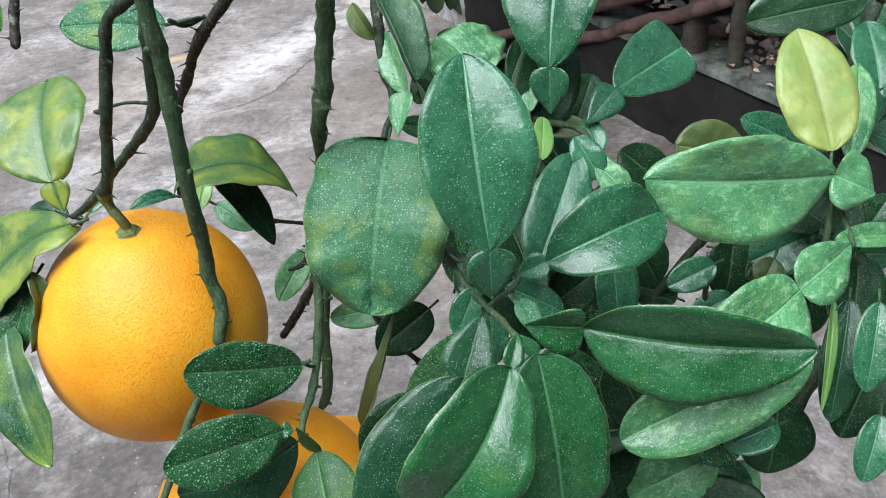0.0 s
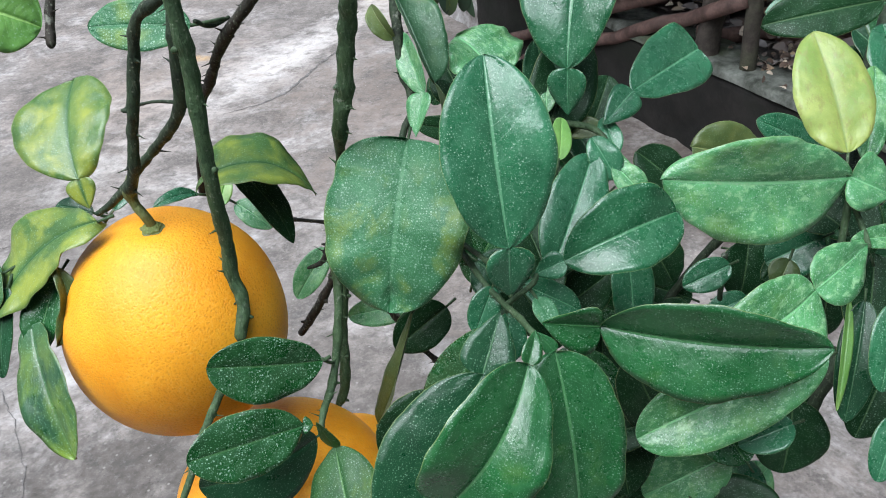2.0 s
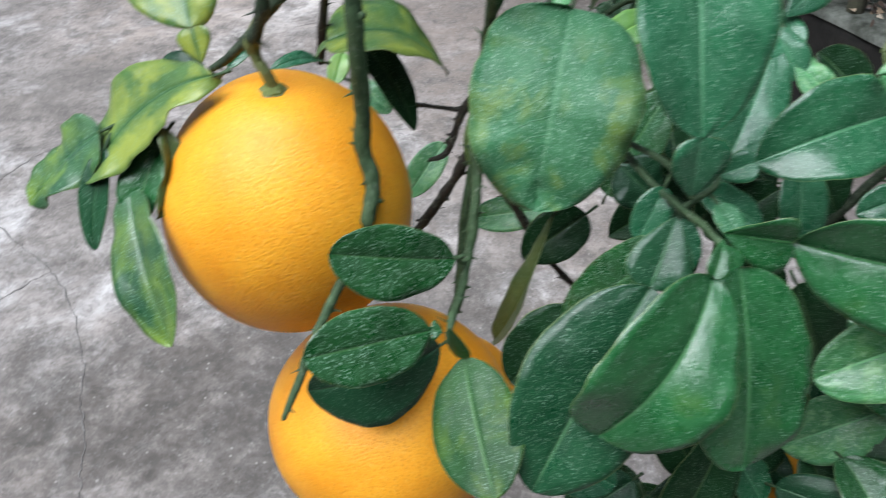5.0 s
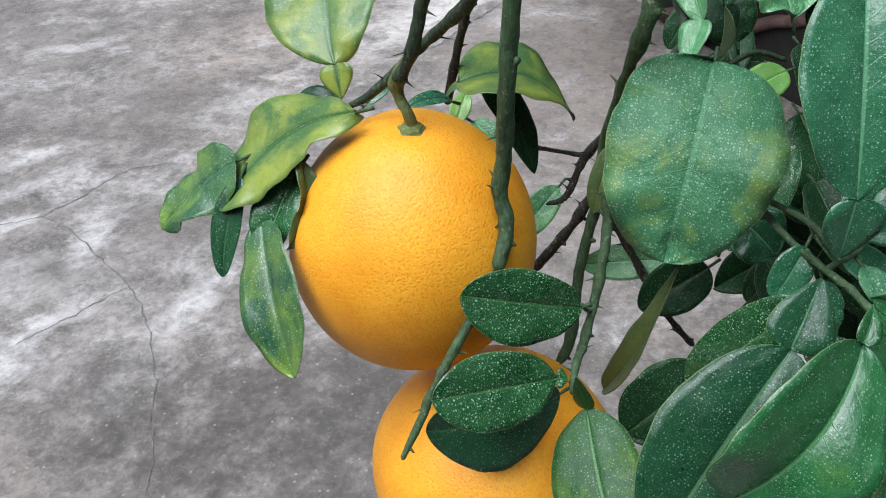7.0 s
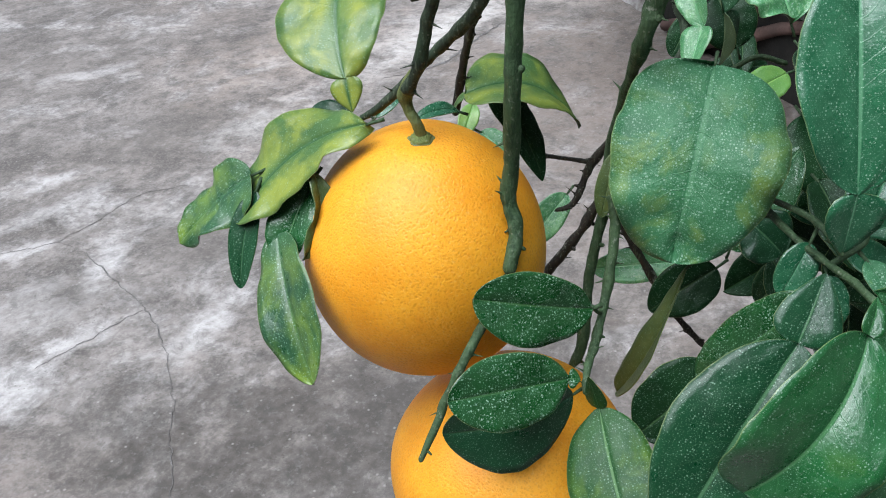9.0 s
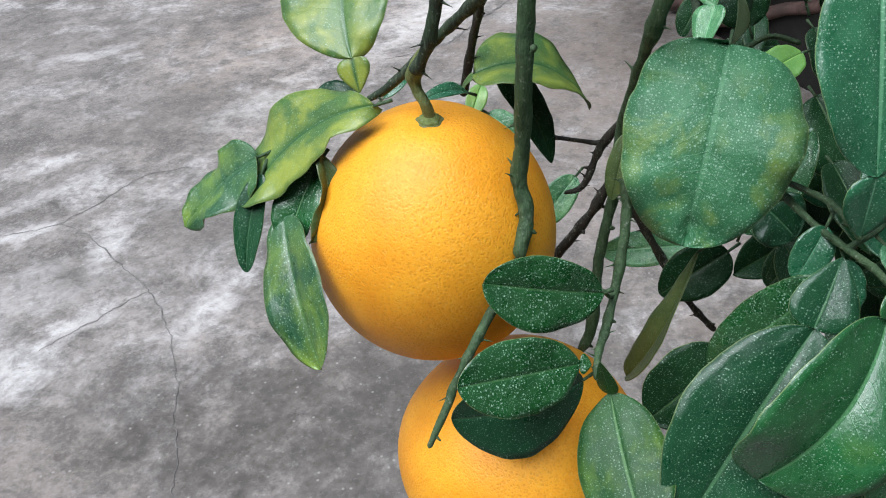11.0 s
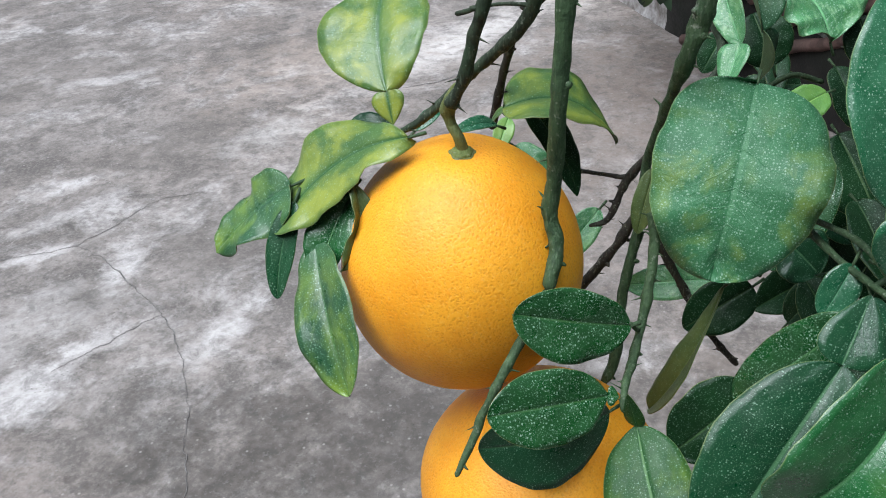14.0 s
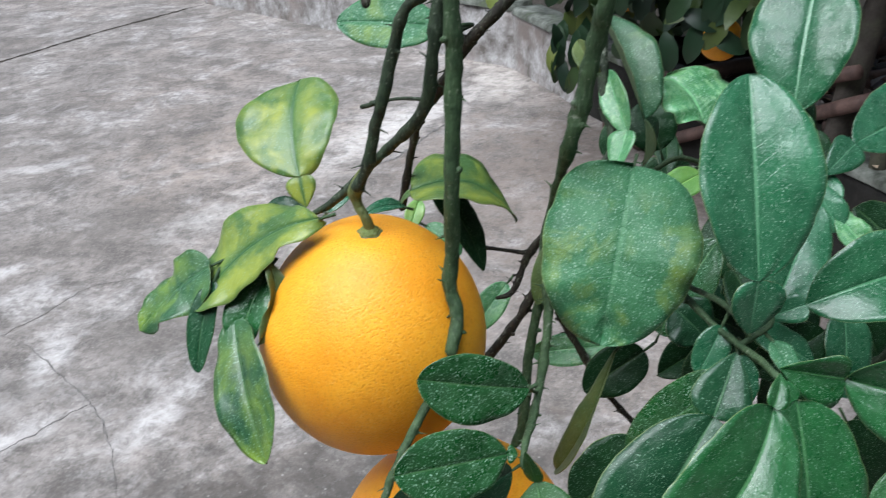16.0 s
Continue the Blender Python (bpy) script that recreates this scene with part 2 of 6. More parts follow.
def peel_material(name, low, high):
    """Orange peel: dimpled, with paler oil glands and a few brown scars."""
    m = Nodes(name)
    c = m.add("ShaderNodeTexCoord").outputs["Object"]
    tone = m.mix(m.ramp(m.noise(c, 26, 4), (0.35, 0.0), (0.68, 1.0)), low, high)
    bend = m.add("ShaderNodeVectorMath")
    wob = m.add("ShaderNodeTexNoise", Scale=140.0, Detail=2.0)
    m.link(c, wob.inputs["Vector"])
    bend.operation = "MULTIPLY_ADD"
    m.link(wob.outputs["Color"], bend.inputs[0])
    bend.inputs[1].default_value = (0.0016, 0.0016, 0.0016)
    m.link(c, bend.inputs[2])
    # large pores ringed by paler glands, and finer ones between them
    pore = m.voronoi(bend.outputs[0], 540)
    gland = m.voronoi(bend.outputs[0], 900)
    tone = m.mix(m.maths("MULTIPLY", m.ramp(pore, (0.08, 1.0), (0.48, 0.0)), 0.42), tone, (0.56, 0.200, 0.005))
    tone = m.mix(m.maths("MULTIPLY", m.ramp(gland, (0.20, 1.0), (0.46, 0.0)), 0.24), tone, (0.56, 0.205, 0.008))
    tone = m.mix(m.maths("MULTIPLY", m.ramp(m.noise(c, 700, 2), (0.55, 0.0), (0.72, 1.0)), 0.22), tone, (0.88, 0.56, 0.16))
    scar = m.ramp(m.voronoi(c, 26), (0.008, 1.0), (0.016, 0.0))
    tone = m.mix(m.maths("MULTIPLY", scar, 0.8), tone, (0.12, 0.05, 0.01))
    height = m.maths("ADD", m.ramp(pore, (0.10, 0.0), (0.50, 1.0)), m.maths("MULTIPLY", m.ramp(gland, (0.10, 0.0), (0.55, 1.0)), 0.5))
    height = m.maths("ADD", height, m.maths("MULTIPLY", m.noise(c, 120, 3), 0.5))
    m.bump(height, 0.26, 0.0006)
    m.bsdf.inputs["Subsurface Weight"].default_value = 0.12
    m.bsdf.inputs["Subsurface Radius"].default_value = (0.008, 0.004, 0.001)
    return m.finish(tone, 0.50, 0.38)


PEEL = peel_material("peel_orange", (0.76, 0.292, 0.012), (0.90, 0.405, 0.026))
CALYX = bark_material("calyx_green", (0.09, 0.125, 0.030), (0.22, 0.27, 0.085), (0.17, 0.23, 0.07), 0.5)


def concrete_material():
    m = Nodes("weathered_concrete")
    c = m.add("ShaderNodeTexCoord").outputs["Object"]
    turn = m.add("ShaderNodeMapping")
    turn.vector_type = "TEXTURE"
    turn.inputs["Rotation"].default_value = (0, 0, radians(60))
    turn.inputs["Scale"].default_value = (1.02, 1.0, 1.0)
    m.link(c, turn.inputs["Vector"])
    s = turn.outputs[0]
    # broad clouds, then softer stains, then a fine sandy grain
    tone = m.mix(m.ramp(m.noise(s, 2.2, 6, 0.62), (0.36, 0.0), (0.64, 1.0)), (0.125, 0.117, 0.115), (0.300, 0.284, 0.284))
    tone = m.mix(m.maths("MULTIPLY", m.ramp(m.noise(c, 0.9, 3), (0.45, 0.0), (0.62, 1.0)), 0.55), tone, (0.270, 0.236, 0.222))
    ragged = m.ramp(m.noise(c, 30, 5, 0.68), (0.34, 0.45), (0.62, 1.0))
    dirt = m.ramp(m.noise(s, 5.5, 6, 0.66, 0.5), (0.46, 0.0), (0.62, 1.0))
    tone = m.mix(m.maths("MULTIPLY", dirt, 0.74), tone, (0.066, 0.061, 0.060))
    lime = m.maths("MULTIPLY", m.ramp(m.noise(s, 3.6, 7, 0.70, 0.6), (0.51, 0.0), (0.64, 1.0)), ragged)
    tone = m.mix(m.maths("MULTIPLY", lime, 0.75), tone, (0.480, 0.480, 0.500))
    blot = m.ramp(m.noise(c, 13, 5, 0.66, 0.4), (0.46, 0.0), (0.62, 1.0))
    tone = m.mix(m.maths("MULTIPLY", blot, 0.58), tone, (0.100, 0.093, 0.091))
    grain = m.noise(c, 120, 4, 0.65)
    tone = m.mix(m.maths("MULTIPLY", m.ramp(grain, (0.46, 0.0), (0.66, 1.0)), 0.28), tone, (0.340, 0.330, 0.328))
    tone = m.mix(m.maths("MULTIPLY", m.ramp(m.noise(c, 46, 5, 0.68), (0.47, 0.0), (0.62, 1.0)), 0.46), tone, (0.085, 0.079, 0.077))

    def spot(x, y, rx, ry, angle, soft=0.9):
        """A ragged patch, stain or painted shade: long axis rx turned by angle."""
        place = m.add("ShaderNodeMapping")
        place.vector_type = "TEXTURE"
        place.inputs["Location"].default_value = (x, y, 0)
        place.inputs["Rotation"].default_value = (0, 0, radians(angle))
        place.inputs["Scale"].default_value = (rx, ry, 1)
        m.link(c, place.inputs["Vector"])
        away = m.add("ShaderNodeVectorMath")
        away.operation = "LENGTH"
        m.link(place.outputs[0], away.inputs[0])
        edge = m.maths("ADD", away.outputs["Value"], m.maths("MULTIPLY", m.maths("SUBTRACT", m.noise(s, 9, 6, 0.68), 0.5), 3.4))
        return m.maths("MULTIPLY", m.ramp(edge, (0.25, 1.0), (0.25 + soft, 0.0)), ragged)

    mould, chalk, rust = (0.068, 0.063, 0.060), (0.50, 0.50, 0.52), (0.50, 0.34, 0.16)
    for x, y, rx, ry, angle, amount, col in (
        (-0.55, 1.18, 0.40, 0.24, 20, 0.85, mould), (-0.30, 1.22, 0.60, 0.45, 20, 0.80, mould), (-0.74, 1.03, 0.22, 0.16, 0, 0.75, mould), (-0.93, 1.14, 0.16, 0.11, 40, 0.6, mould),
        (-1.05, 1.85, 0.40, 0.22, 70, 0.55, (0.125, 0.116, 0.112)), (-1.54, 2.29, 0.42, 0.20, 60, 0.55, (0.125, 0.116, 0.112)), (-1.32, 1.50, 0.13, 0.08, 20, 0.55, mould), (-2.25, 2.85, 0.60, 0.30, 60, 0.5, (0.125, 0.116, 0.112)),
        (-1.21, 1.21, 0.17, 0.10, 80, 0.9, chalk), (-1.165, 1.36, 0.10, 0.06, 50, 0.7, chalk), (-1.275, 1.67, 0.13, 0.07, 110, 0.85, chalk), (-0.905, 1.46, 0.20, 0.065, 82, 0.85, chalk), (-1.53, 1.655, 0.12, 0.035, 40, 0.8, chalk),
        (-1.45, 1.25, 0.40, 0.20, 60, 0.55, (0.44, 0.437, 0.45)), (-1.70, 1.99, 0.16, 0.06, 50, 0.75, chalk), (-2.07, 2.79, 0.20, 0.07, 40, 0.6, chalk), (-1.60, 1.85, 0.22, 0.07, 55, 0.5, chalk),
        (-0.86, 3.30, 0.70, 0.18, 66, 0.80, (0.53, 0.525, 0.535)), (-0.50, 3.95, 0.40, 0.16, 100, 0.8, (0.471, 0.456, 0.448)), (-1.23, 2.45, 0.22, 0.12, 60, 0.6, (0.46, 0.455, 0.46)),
        # last of these: dark brown strip at the bed wall's foot, painted-in shade
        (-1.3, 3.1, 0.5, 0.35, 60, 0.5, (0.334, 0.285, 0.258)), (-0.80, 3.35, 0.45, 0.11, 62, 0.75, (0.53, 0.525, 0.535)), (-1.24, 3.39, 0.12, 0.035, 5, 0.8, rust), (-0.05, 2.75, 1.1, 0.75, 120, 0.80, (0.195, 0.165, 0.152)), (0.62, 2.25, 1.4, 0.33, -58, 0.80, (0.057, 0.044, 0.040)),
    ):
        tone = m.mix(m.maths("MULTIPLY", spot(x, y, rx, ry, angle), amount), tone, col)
    # worn pinkish sand and small black mould lie over everything
    sand = m.ramp(m.noise(s, 26, 6, 0.70, 0.3), (0.49, 0.0), (0.62, 1.0))
    tone = m.mix(m.maths("MULTIPLY", sand, 0.14), tone, (0.285, 0.262, 0.250))
    soot = m.ramp(m.noise(c, 19, 6, 0.72, 0.5), (0.52, 0.0), (0.64, 1.0))
    tone = m.mix(m.maths("MULTIPLY", soot, 0.42), tone, (0.060, 0.061, 0.060))
    fleck = m.ramp(m.noise(c, 75, 4, 0.7), (0.55, 0.0), (0.68, 1.0))
    tone = m.mix(m.maths("MULTIPLY", fleck, 0.16), tone, (0.400, 0.405, 0.415))
    pits = m.ramp(m.voronoi(c, 62, flat=True), (0.06, 1.0), (0.14, 0.0))
    pits = m.maths("MULTIPLY", pits, m.ramp(m.noise(c, 9, 3), (0.48, 0.0), (0.62, 1.0)))
    tone = m.mix(m.maths("MULTIPLY", pits, 0.45), tone, (0.046, 0.042, 0.038))
    chips = m.ramp(m.voronoi(c, 21, flat=True), (0.025, 1.0), (0.075, 0.0))
    chips = m.maths("MULTIPLY", chips, m.ramp(m.noise(c, 14, 3), (0.46, 0.0), (0.58, 1.0)))
    tone = m.mix(m.maths("MULTIPLY", chips, 0.32), tone, (0.502, 0.502, 0.502))
    tone = m.mix(1.0, tone, (0.990, 0.938, 0.883), "MULTIPLY")
    m.bump(m.maths("ADD", m.noise(s, 18, 5, 0.6), m.maths("MULTIPLY", grain, 0.4)), 0.35, 0.004)
    return m.finish(tone, 0.82, 0.3)


def rough_material(name, a, b, c_col, scale, rough=0.85, bump=0.01):
    m = Nodes(name)
    c = m.add("ShaderNodeTexCoord").outputs["Object"]
    tone = m.mix(m.ramp(m.noise(c, scale, 6, 0.65), (0.36, 0.0), (0.64, 1.0)), a, b)
    tone = m.mix(m.ramp(m.noise(c, scale * 0.35, 4, 0.6), (0.48, 0.0), (0.64, 1.0)), tone, c_col)
    tone = m.mix(m.maths("MULTIPLY", m.ramp(m.noise(c, scale * 7, 3), (0.4, 0.0), (0.7, 1.0)), 0.35), tone, a)
    m.bump(m.noise(c, scale * 2.2, 6, 0.7), 0.6, bump)
    return m.finish(tone, rough, 0.3)


CONCRETE = concrete_material()
CRACK = rough_material("crack_dirt", (0.085, 0.077, 0.073), (0.20, 0.19, 0.185), (0.14, 0.13, 0.125), 40, 0.95, 0.002)
RENDER = rough_material("flaking_whitewash", (0.13, 0.115, 0.105), (0.46, 0.45, 0.45), (0.22, 0.185, 0.17), 11, 0.88, 0.008)
BRICK = rough_material("old_brick", (0.17, 0.095, 0.075), (0.27, 0.165, 0.135), (0.22, 0.19, 0.175), 14, 0.9, 0.006)
COPING = rough_material("mossy_coping", (0.030, 0.034, 0.026), (0.165, 0.175, 0.155), (0.060, 0.078, 0.040), 14, 0.9, 0.008)
# algae tone darkened further: shade of the east wall's face put into colour
ALGAE_SHADE = rough_material("algae_shade_render", (0.008, 0.008, 0.007), (0.022, 0.020, 0.018), (0.011, 0.013, 0.009), 9, 0.85, 0.008)
BLOCKER = rough_material("blocker_plaster", (0.14, 0.134, 0.126), (0.22, 0.21, 0.198), (0.17, 0.162, 0.15), 3, 0.9, 0.004)
SOIL = rough_material("bed_soil", (0.020, 0.016, 0.013), (0.055, 0.045, 0.036), (0.035, 0.030, 0.024), 25, 0.95, 0.012)
TRUNK = rough_material("trunk_bark", (0.026, 0.022, 0.018), (0.075, 0.063, 0.054), (0.070, 0.072, 0.048), 22, 0.85, 0.006)
POLE = rough_material("weathered_pole", (0.060, 0.036, 0.031), (0.170, 0.105, 0.090), (0.095, 0.066, 0.058), 16, 0.7, 0.003)


def litter_material():
    m = Nodes("leaf_litter")
    pick = m.add("ShaderNodeNewGeometry").outputs["Random Per Island"]
    tone = m.ramp(pick, (0.0, (0.030, 0.022, 0.018)), (0.35, (0.085, 0.055, 0.040)), (0.60, (0.16, 0.15, 0.15)), (0.80, (0.24, 0.16, 0.09)), (0.93, (0.45, 0.38, 0.30)))
    return m.finish(tone, 0.7, 0.4)


LITTER = litter_material()

# ---- mesh helpers ----


def part(name, bm, material, parent=None, label=""):
    """Links a bmesh as one mesh object, under a thing where one is given."""
    data = bpy.data.meshes.new(name)
    bm.to_mesh(data)
    bm.free()
    for mat in material if isinstance(material, (list, tuple)) else (material,):
        data.materials.append(mat)
    for poly in data.polygons:
        poly.use_smooth = True
    ob = new(name, data)
    if parent is not None:
        ob.parent = parent
    return tagged(ob, label=label)


def smooth_path(points, values, steps):
    """Catmull-Rom points and values along a polyline."""
    pts = [Vector(p) for p in points]
    res = []
    for i in range(len(pts) - 1):
        p0, p1, p2, p3 = pts[max(0, i - 1)], pts[i], pts[i + 1], pts[min(len(pts) - 1, i + 2)]
        for k in range(steps):
            f = k / steps
            q = 0.5 * (2 * p1 + (p2 - p0) * f + (2 * p0 - 5 * p1 + 4 * p2 - p3) * f * f + (3 * p1 - p0 - 3 * p2 + p3) * f ** 3)
            res.append((q, values[i] * (1 - f) + values[i + 1] * f))
    res.append((pts[-1], values[-1]))
    return res


def tube(bm, path, sides=10, rough=0.12, freq=160.0):
    """A tapering tube with an uneven skin along (point, radius) pairs, closed at both ends."""
    rings = []
    side = None
    for i, (p, r) in enumerate(path):
        along = (path[min(i + 1, len(path) - 1)][0] - path[max(i - 1, 0)][0]).normalized()
        if side is None:
            side = along.orthogonal().normalized()
        side = (side - side.dot(along) * along).normalized()
        other = along.cross(side)
        ring = []
        for k in range(sides):
            a = 2 * math.pi * k / sides
            out = side * math.cos(a) + other * math.sin(a)
            swell = 1 + rough * noise.noise((p + out * r) * freq) + rough * 0.9 * noise.noise(p * freq * 0.45)
            ring.append(bm.verts.new(p + out * r * swell))
        rings.append(ring)
    for a, b in zip(rings, rings[1:]):
        for k in range(sides):
            bm.faces.new((a[k], a[(k + 1) % sides], b[(k + 1) % sides], b[k]))
    bm.faces.new(list(reversed(rings[0])))
    bm.faces.new(rings[-1])


def spike(bm, base, tip, radius, sides=6):
    tube(bm, [(base, radius), (base.lerp(tip, 0.35), radius * 0.62), (base.lerp(tip, 0.8), radius * 0.24), (tip, radius * 0.05)], sides, 0.05)


PROFILE = {"oval": (0.52, 0.58), "round": (0.40, 0.38), "wing": (0.95, 0.34), "egg": (0.62, 0.42)}


def half_width(kind, u):
    a, b = PROFILE[kind] if isinstance(kind, str) else kind
    peak = a / (a + b)
    return (max(u, 1e-6) ** a * max(1 - u, 1e-6) ** b) / (peak ** a * (1 - peak) ** b)


def blade(bm, base, tip, width, normal, fold, bow, kind, notch=0.0, wave=0.0, seed=0.0, curve=0.0, nu=32, nv=16, lean=0.0, split=0.0):
    """One leaf blade of real thickness: a bowed midrib, halves folded along it, wavy rims. lean: how much wider one half is; split: how much more it folds."""
    base, tip = Vector(base), Vector(tip)
    along = tip - base
    length = along.length
    along.normalize()
    n = Vector(normal)
    n = (n - n.dot(along) * along).normalized()
    s = n.cross(along)
    unit = bm.loops.layers.uv.get("unit") or bm.loops.layers.uv.new("unit")
    metric = bm.loops.layers.uv.get("metric") or bm.loops.layers.uv.new("metric")
    folds = {sg: (math.sin(radians(fold + split * sg)), math.cos(radians(fold + split * sg))) for sg in (-1, 1)}
    thick = 0.00035
    sheets = []
    where = {}
    cols = [math.copysign(abs(2 * j / nv - 1) ** 1.5, 2 * j / nv - 1) for j in range(nv + 1)]
    for layer in (0.0, -thick):
        grid = []
        for i in range(nu + 1):
            u = 0.5 - 0.5 * math.cos(math.pi * i / nu)
            h = 0.5 * width * half_width(kind, u)
            h *= 1 + 0.045 * noise.noise(Vector((u * 5, seed, 0))) + 0.012 * noise.noise(Vector((u * 24, seed, 2.0)))
            row = []
            bend = bow * length * 4 * u * (1 - u)
            sway = curve * length * 4 * u * (1 - u) + 0.012 * length * math.sin(math.pi * u) * noise.noise(Vector((seed * 3.1, 7.0, 1.0)))
            for v in cols:
                av = abs(v)
                half = 1 if v > 0 else -1
                rise, run = folds[half]
                ripple = wave * width * av * av * (math.sin(u * 9.5 + (1.9 if v > 0 else 0.0) + seed * 5) + 1.3 * noise.noise(Vector((u * 7.0, 3.0 if v > 0 else 8.0, seed * 4))))
                ripple += 0.055 * width * av * noise.noise(Vector((u * 3.2, v * 1.4, seed * 9)))
                ripple += 0.016 * width * min(1.0, av * 3) * noise.noise(Vector((u * 9.0, v * 4.0, seed * 5)))
                ripple += 0.026 * h * math.sin(math.pi * av ** 0.8)
                if notch > 0.05:
                    ripple -= 0.050 * width * math.exp(-((u - 0.80) / 0.06) ** 2 - ((v + 0.45) / 0.35) ** 2)
                    ripple -= 0.035 * width * math.exp(-((u - 0.92) / 0.05) ** 2 - ((v - 0.10) / 0.22) ** 2)
                    ripple += 0.012 * width * av ** 4 * math.sin(u * 38 + seed)
                groove = -0.0006 * math.exp(-(v / 0.035) ** 2) if kind != "wing" else 0.0
                pull = notch * length * math.exp(-(v / 0.16) ** 2) * (u ** 8)
                side_h = h * (1 + half * (lean + 0.04 * noise.noise(Vector((seed * 2.3, u * 2.0, 4.0)))))
                p = base + along * (u * length - pull) + s * (side_h * v * run + sway) + n * (bend + side_h * av * rise - 0.012 * side_h * v * v + ripple + groove + layer)
                vert = bm.verts.new(p)
                where[vert] = (u * (0.25 if kind == "wing" else 1.0), v, u * length + seed, v * h + seed * 1.7)
                row.append(vert)
            grid.append(row)
        sheets.append(grid)
    top, low = sheets

    def quad(verts, index):
        f = bm.faces.new(verts)
        f.material_index = index
        f.smooth = True
        for loop in f.loops:
            u, v, x, y = where[loop.vert]
            loop[unit].uv = (u, v)
            loop[metric].uv = (x, y)

    for i in range(nu):
        for j in range(nv):
            quad((top[i][j], top[i + 1][j], top[i + 1][j + 1], top[i][j + 1]), 0)
            quad((low[i][j], low[i][j + 1], low[i + 1][j + 1], low[i + 1][j]), 1)
        quad((top[i][0], low[i][0], low[i + 1][0], top[i + 1][0]), 0)
        quad((top[i][nv], top[i + 1][nv], low[i + 1][nv], low[i][nv]), 0)


LEAF_WORDS = {
    "dark": "glossy dark green leaf with fine pale specks", "deep": "deep green leaf, darkened in colour for the shade of others",
    "spotted": "dark green glossy leaf with many white specks", "pale": "mid-green leaf dusted with pale specks",
    "mottled": "broad green leaf with pale yellow mottling", "chlorotic": "yellowing leaf with green veins",
    "chlordark": "green leaf turning yellow along one side", "yellow": "pale yellow leaf with dark scratches",
    "lime": "bright lime green young leaf", "olive": "olive brown leaf seen from its dull side",
    "fresh": "fresh green glossy leaf with pale specks",
    "inner": "small leaf deep inside the crown, its green darkened for shade",
    "motley": "green leaf with cloudy yellow mottling",
    "twotone": "half rolled leaf showing its pale edge",
}

shrub = tagged(new("pomelo_tree"), "thorny pomelo tree with glossy green leaves over concrete", "tree")
leaf_count = 0


def leaf(base, tip, width, normal, look_name, fold=10, bow=0.05, kind="oval", wing=None, notch=0.0, wave=0.025, curve=0.0, lean=0.0, split=0.0):
    global leaf_count
    leaf_count += 1
    seed = (leaf_count * 0.6180339) % 1.0 + leaf_count * 0.037
    bm = bmesh.new()
    blade(bm, base, tip, width, normal, fold, bow, kind, notch, wave, seed, curve, lean=lean, split=split)
    ob = part("leaf", bm, (LEAF[look_name], UNDER), shrub, LEAF_WORDS[look_name])
    b, t, n = Vector(base), Vector(tip), Vector(normal)
    bm = bmesh.new()
    along = (t - b).normalized()
    if wing:
        root = Vector(wing[0])
        if wing[1] > 0.006:
            blade(bm, root, b + along * 0.0008, wing[1], normal, fold, bow * 0.5, "wing", 0.02, wave * 0.5, seed + 0.5, 0.0, 12, 8)
            part("winged_petiole", bm, (LEAF[look_name], UNDER), ob)
        else:
            tube(bm, [(root, 0.0012), (b, 0.0009)], 6)
            part("petiole", bm, BARK["green"], ob)
    else:
        tube(bm, [(b - along * 0.007 - n * 0.004, 0.0010), (b + along * 0.001, 0.0007)], 6)
        part("petiole", bm, BARK["green"], ob)
    return ob


def limb(points, radii, look_name, thorns=0):
    bm = bmesh.new()
    path = smooth_path(points, radii, 9)
    end, r = path[-1]
    along = (end - path[-2][0]).normalized()
    path += [(end + along * r * 0.5, r * 0.72), (end + along * r * 0.85, r * 0.3)]
    rng = random.Random(len(points) * 131 + int(points[0][0] * 9000))
    spots = [int((k + rng.uniform(0.15, 0.9)) / (2 * thorns) * (len(path) - 4)) for k in range(thorns * 2)]
    skin = []
    for p, r in path:
        swell = sum(math.exp(-((p - path[i][0]).length / (1.1 * path[i][1])) ** 2) for i in spots)
        skin.append((p, 0.93 * r * (1 + 0.15 * min(1.0, swell))))
    tube(bm, skin, 12, 0.24)
    for i in spots:
        p, r = path[i]
        d = Vector((rng.choice((-1, 1)) * rng.uniform(0.5, 1), rng.uniform(-0.7, 0.3), rng.uniform(-0.4, 0.6))).normalized()
        low = Vector((0, 0, r * rng.uniform(0.5, 0.9)))
        size = rng.uniform(0.7, 1.3)
        tube(bm, [(p + d * r * 0.45 - low, r * 0.30), (p + d * r * 0.8, r * 0.50 * size), (p + d * r * 0.45 + low, r * 0.26)], 7, 0.3)
        if rng.random() < 0.8:
            spike(bm, p + d * r * 0.8, p + d * (r * 1.1 + rng.uniform(0.0025, 0.006)) + Vector((0, 0, rng.uniform(-0.001, 0.002))), r * 0.26)
        else:
            tube(bm, [(p + d * r * 0.6, r * 0.5), (p + d * (r + 0.0012), r * 0.40), (p + d * (r + 0.0024), r * 0.22)], 7, 0.35, 400)
    names = {"stalk": "fruit_stalk", "green": "green_branch", "bark": "branch", "dry": "dry_branch"}
    return part(names[look_name], bm, BARK[look_name], shrub)


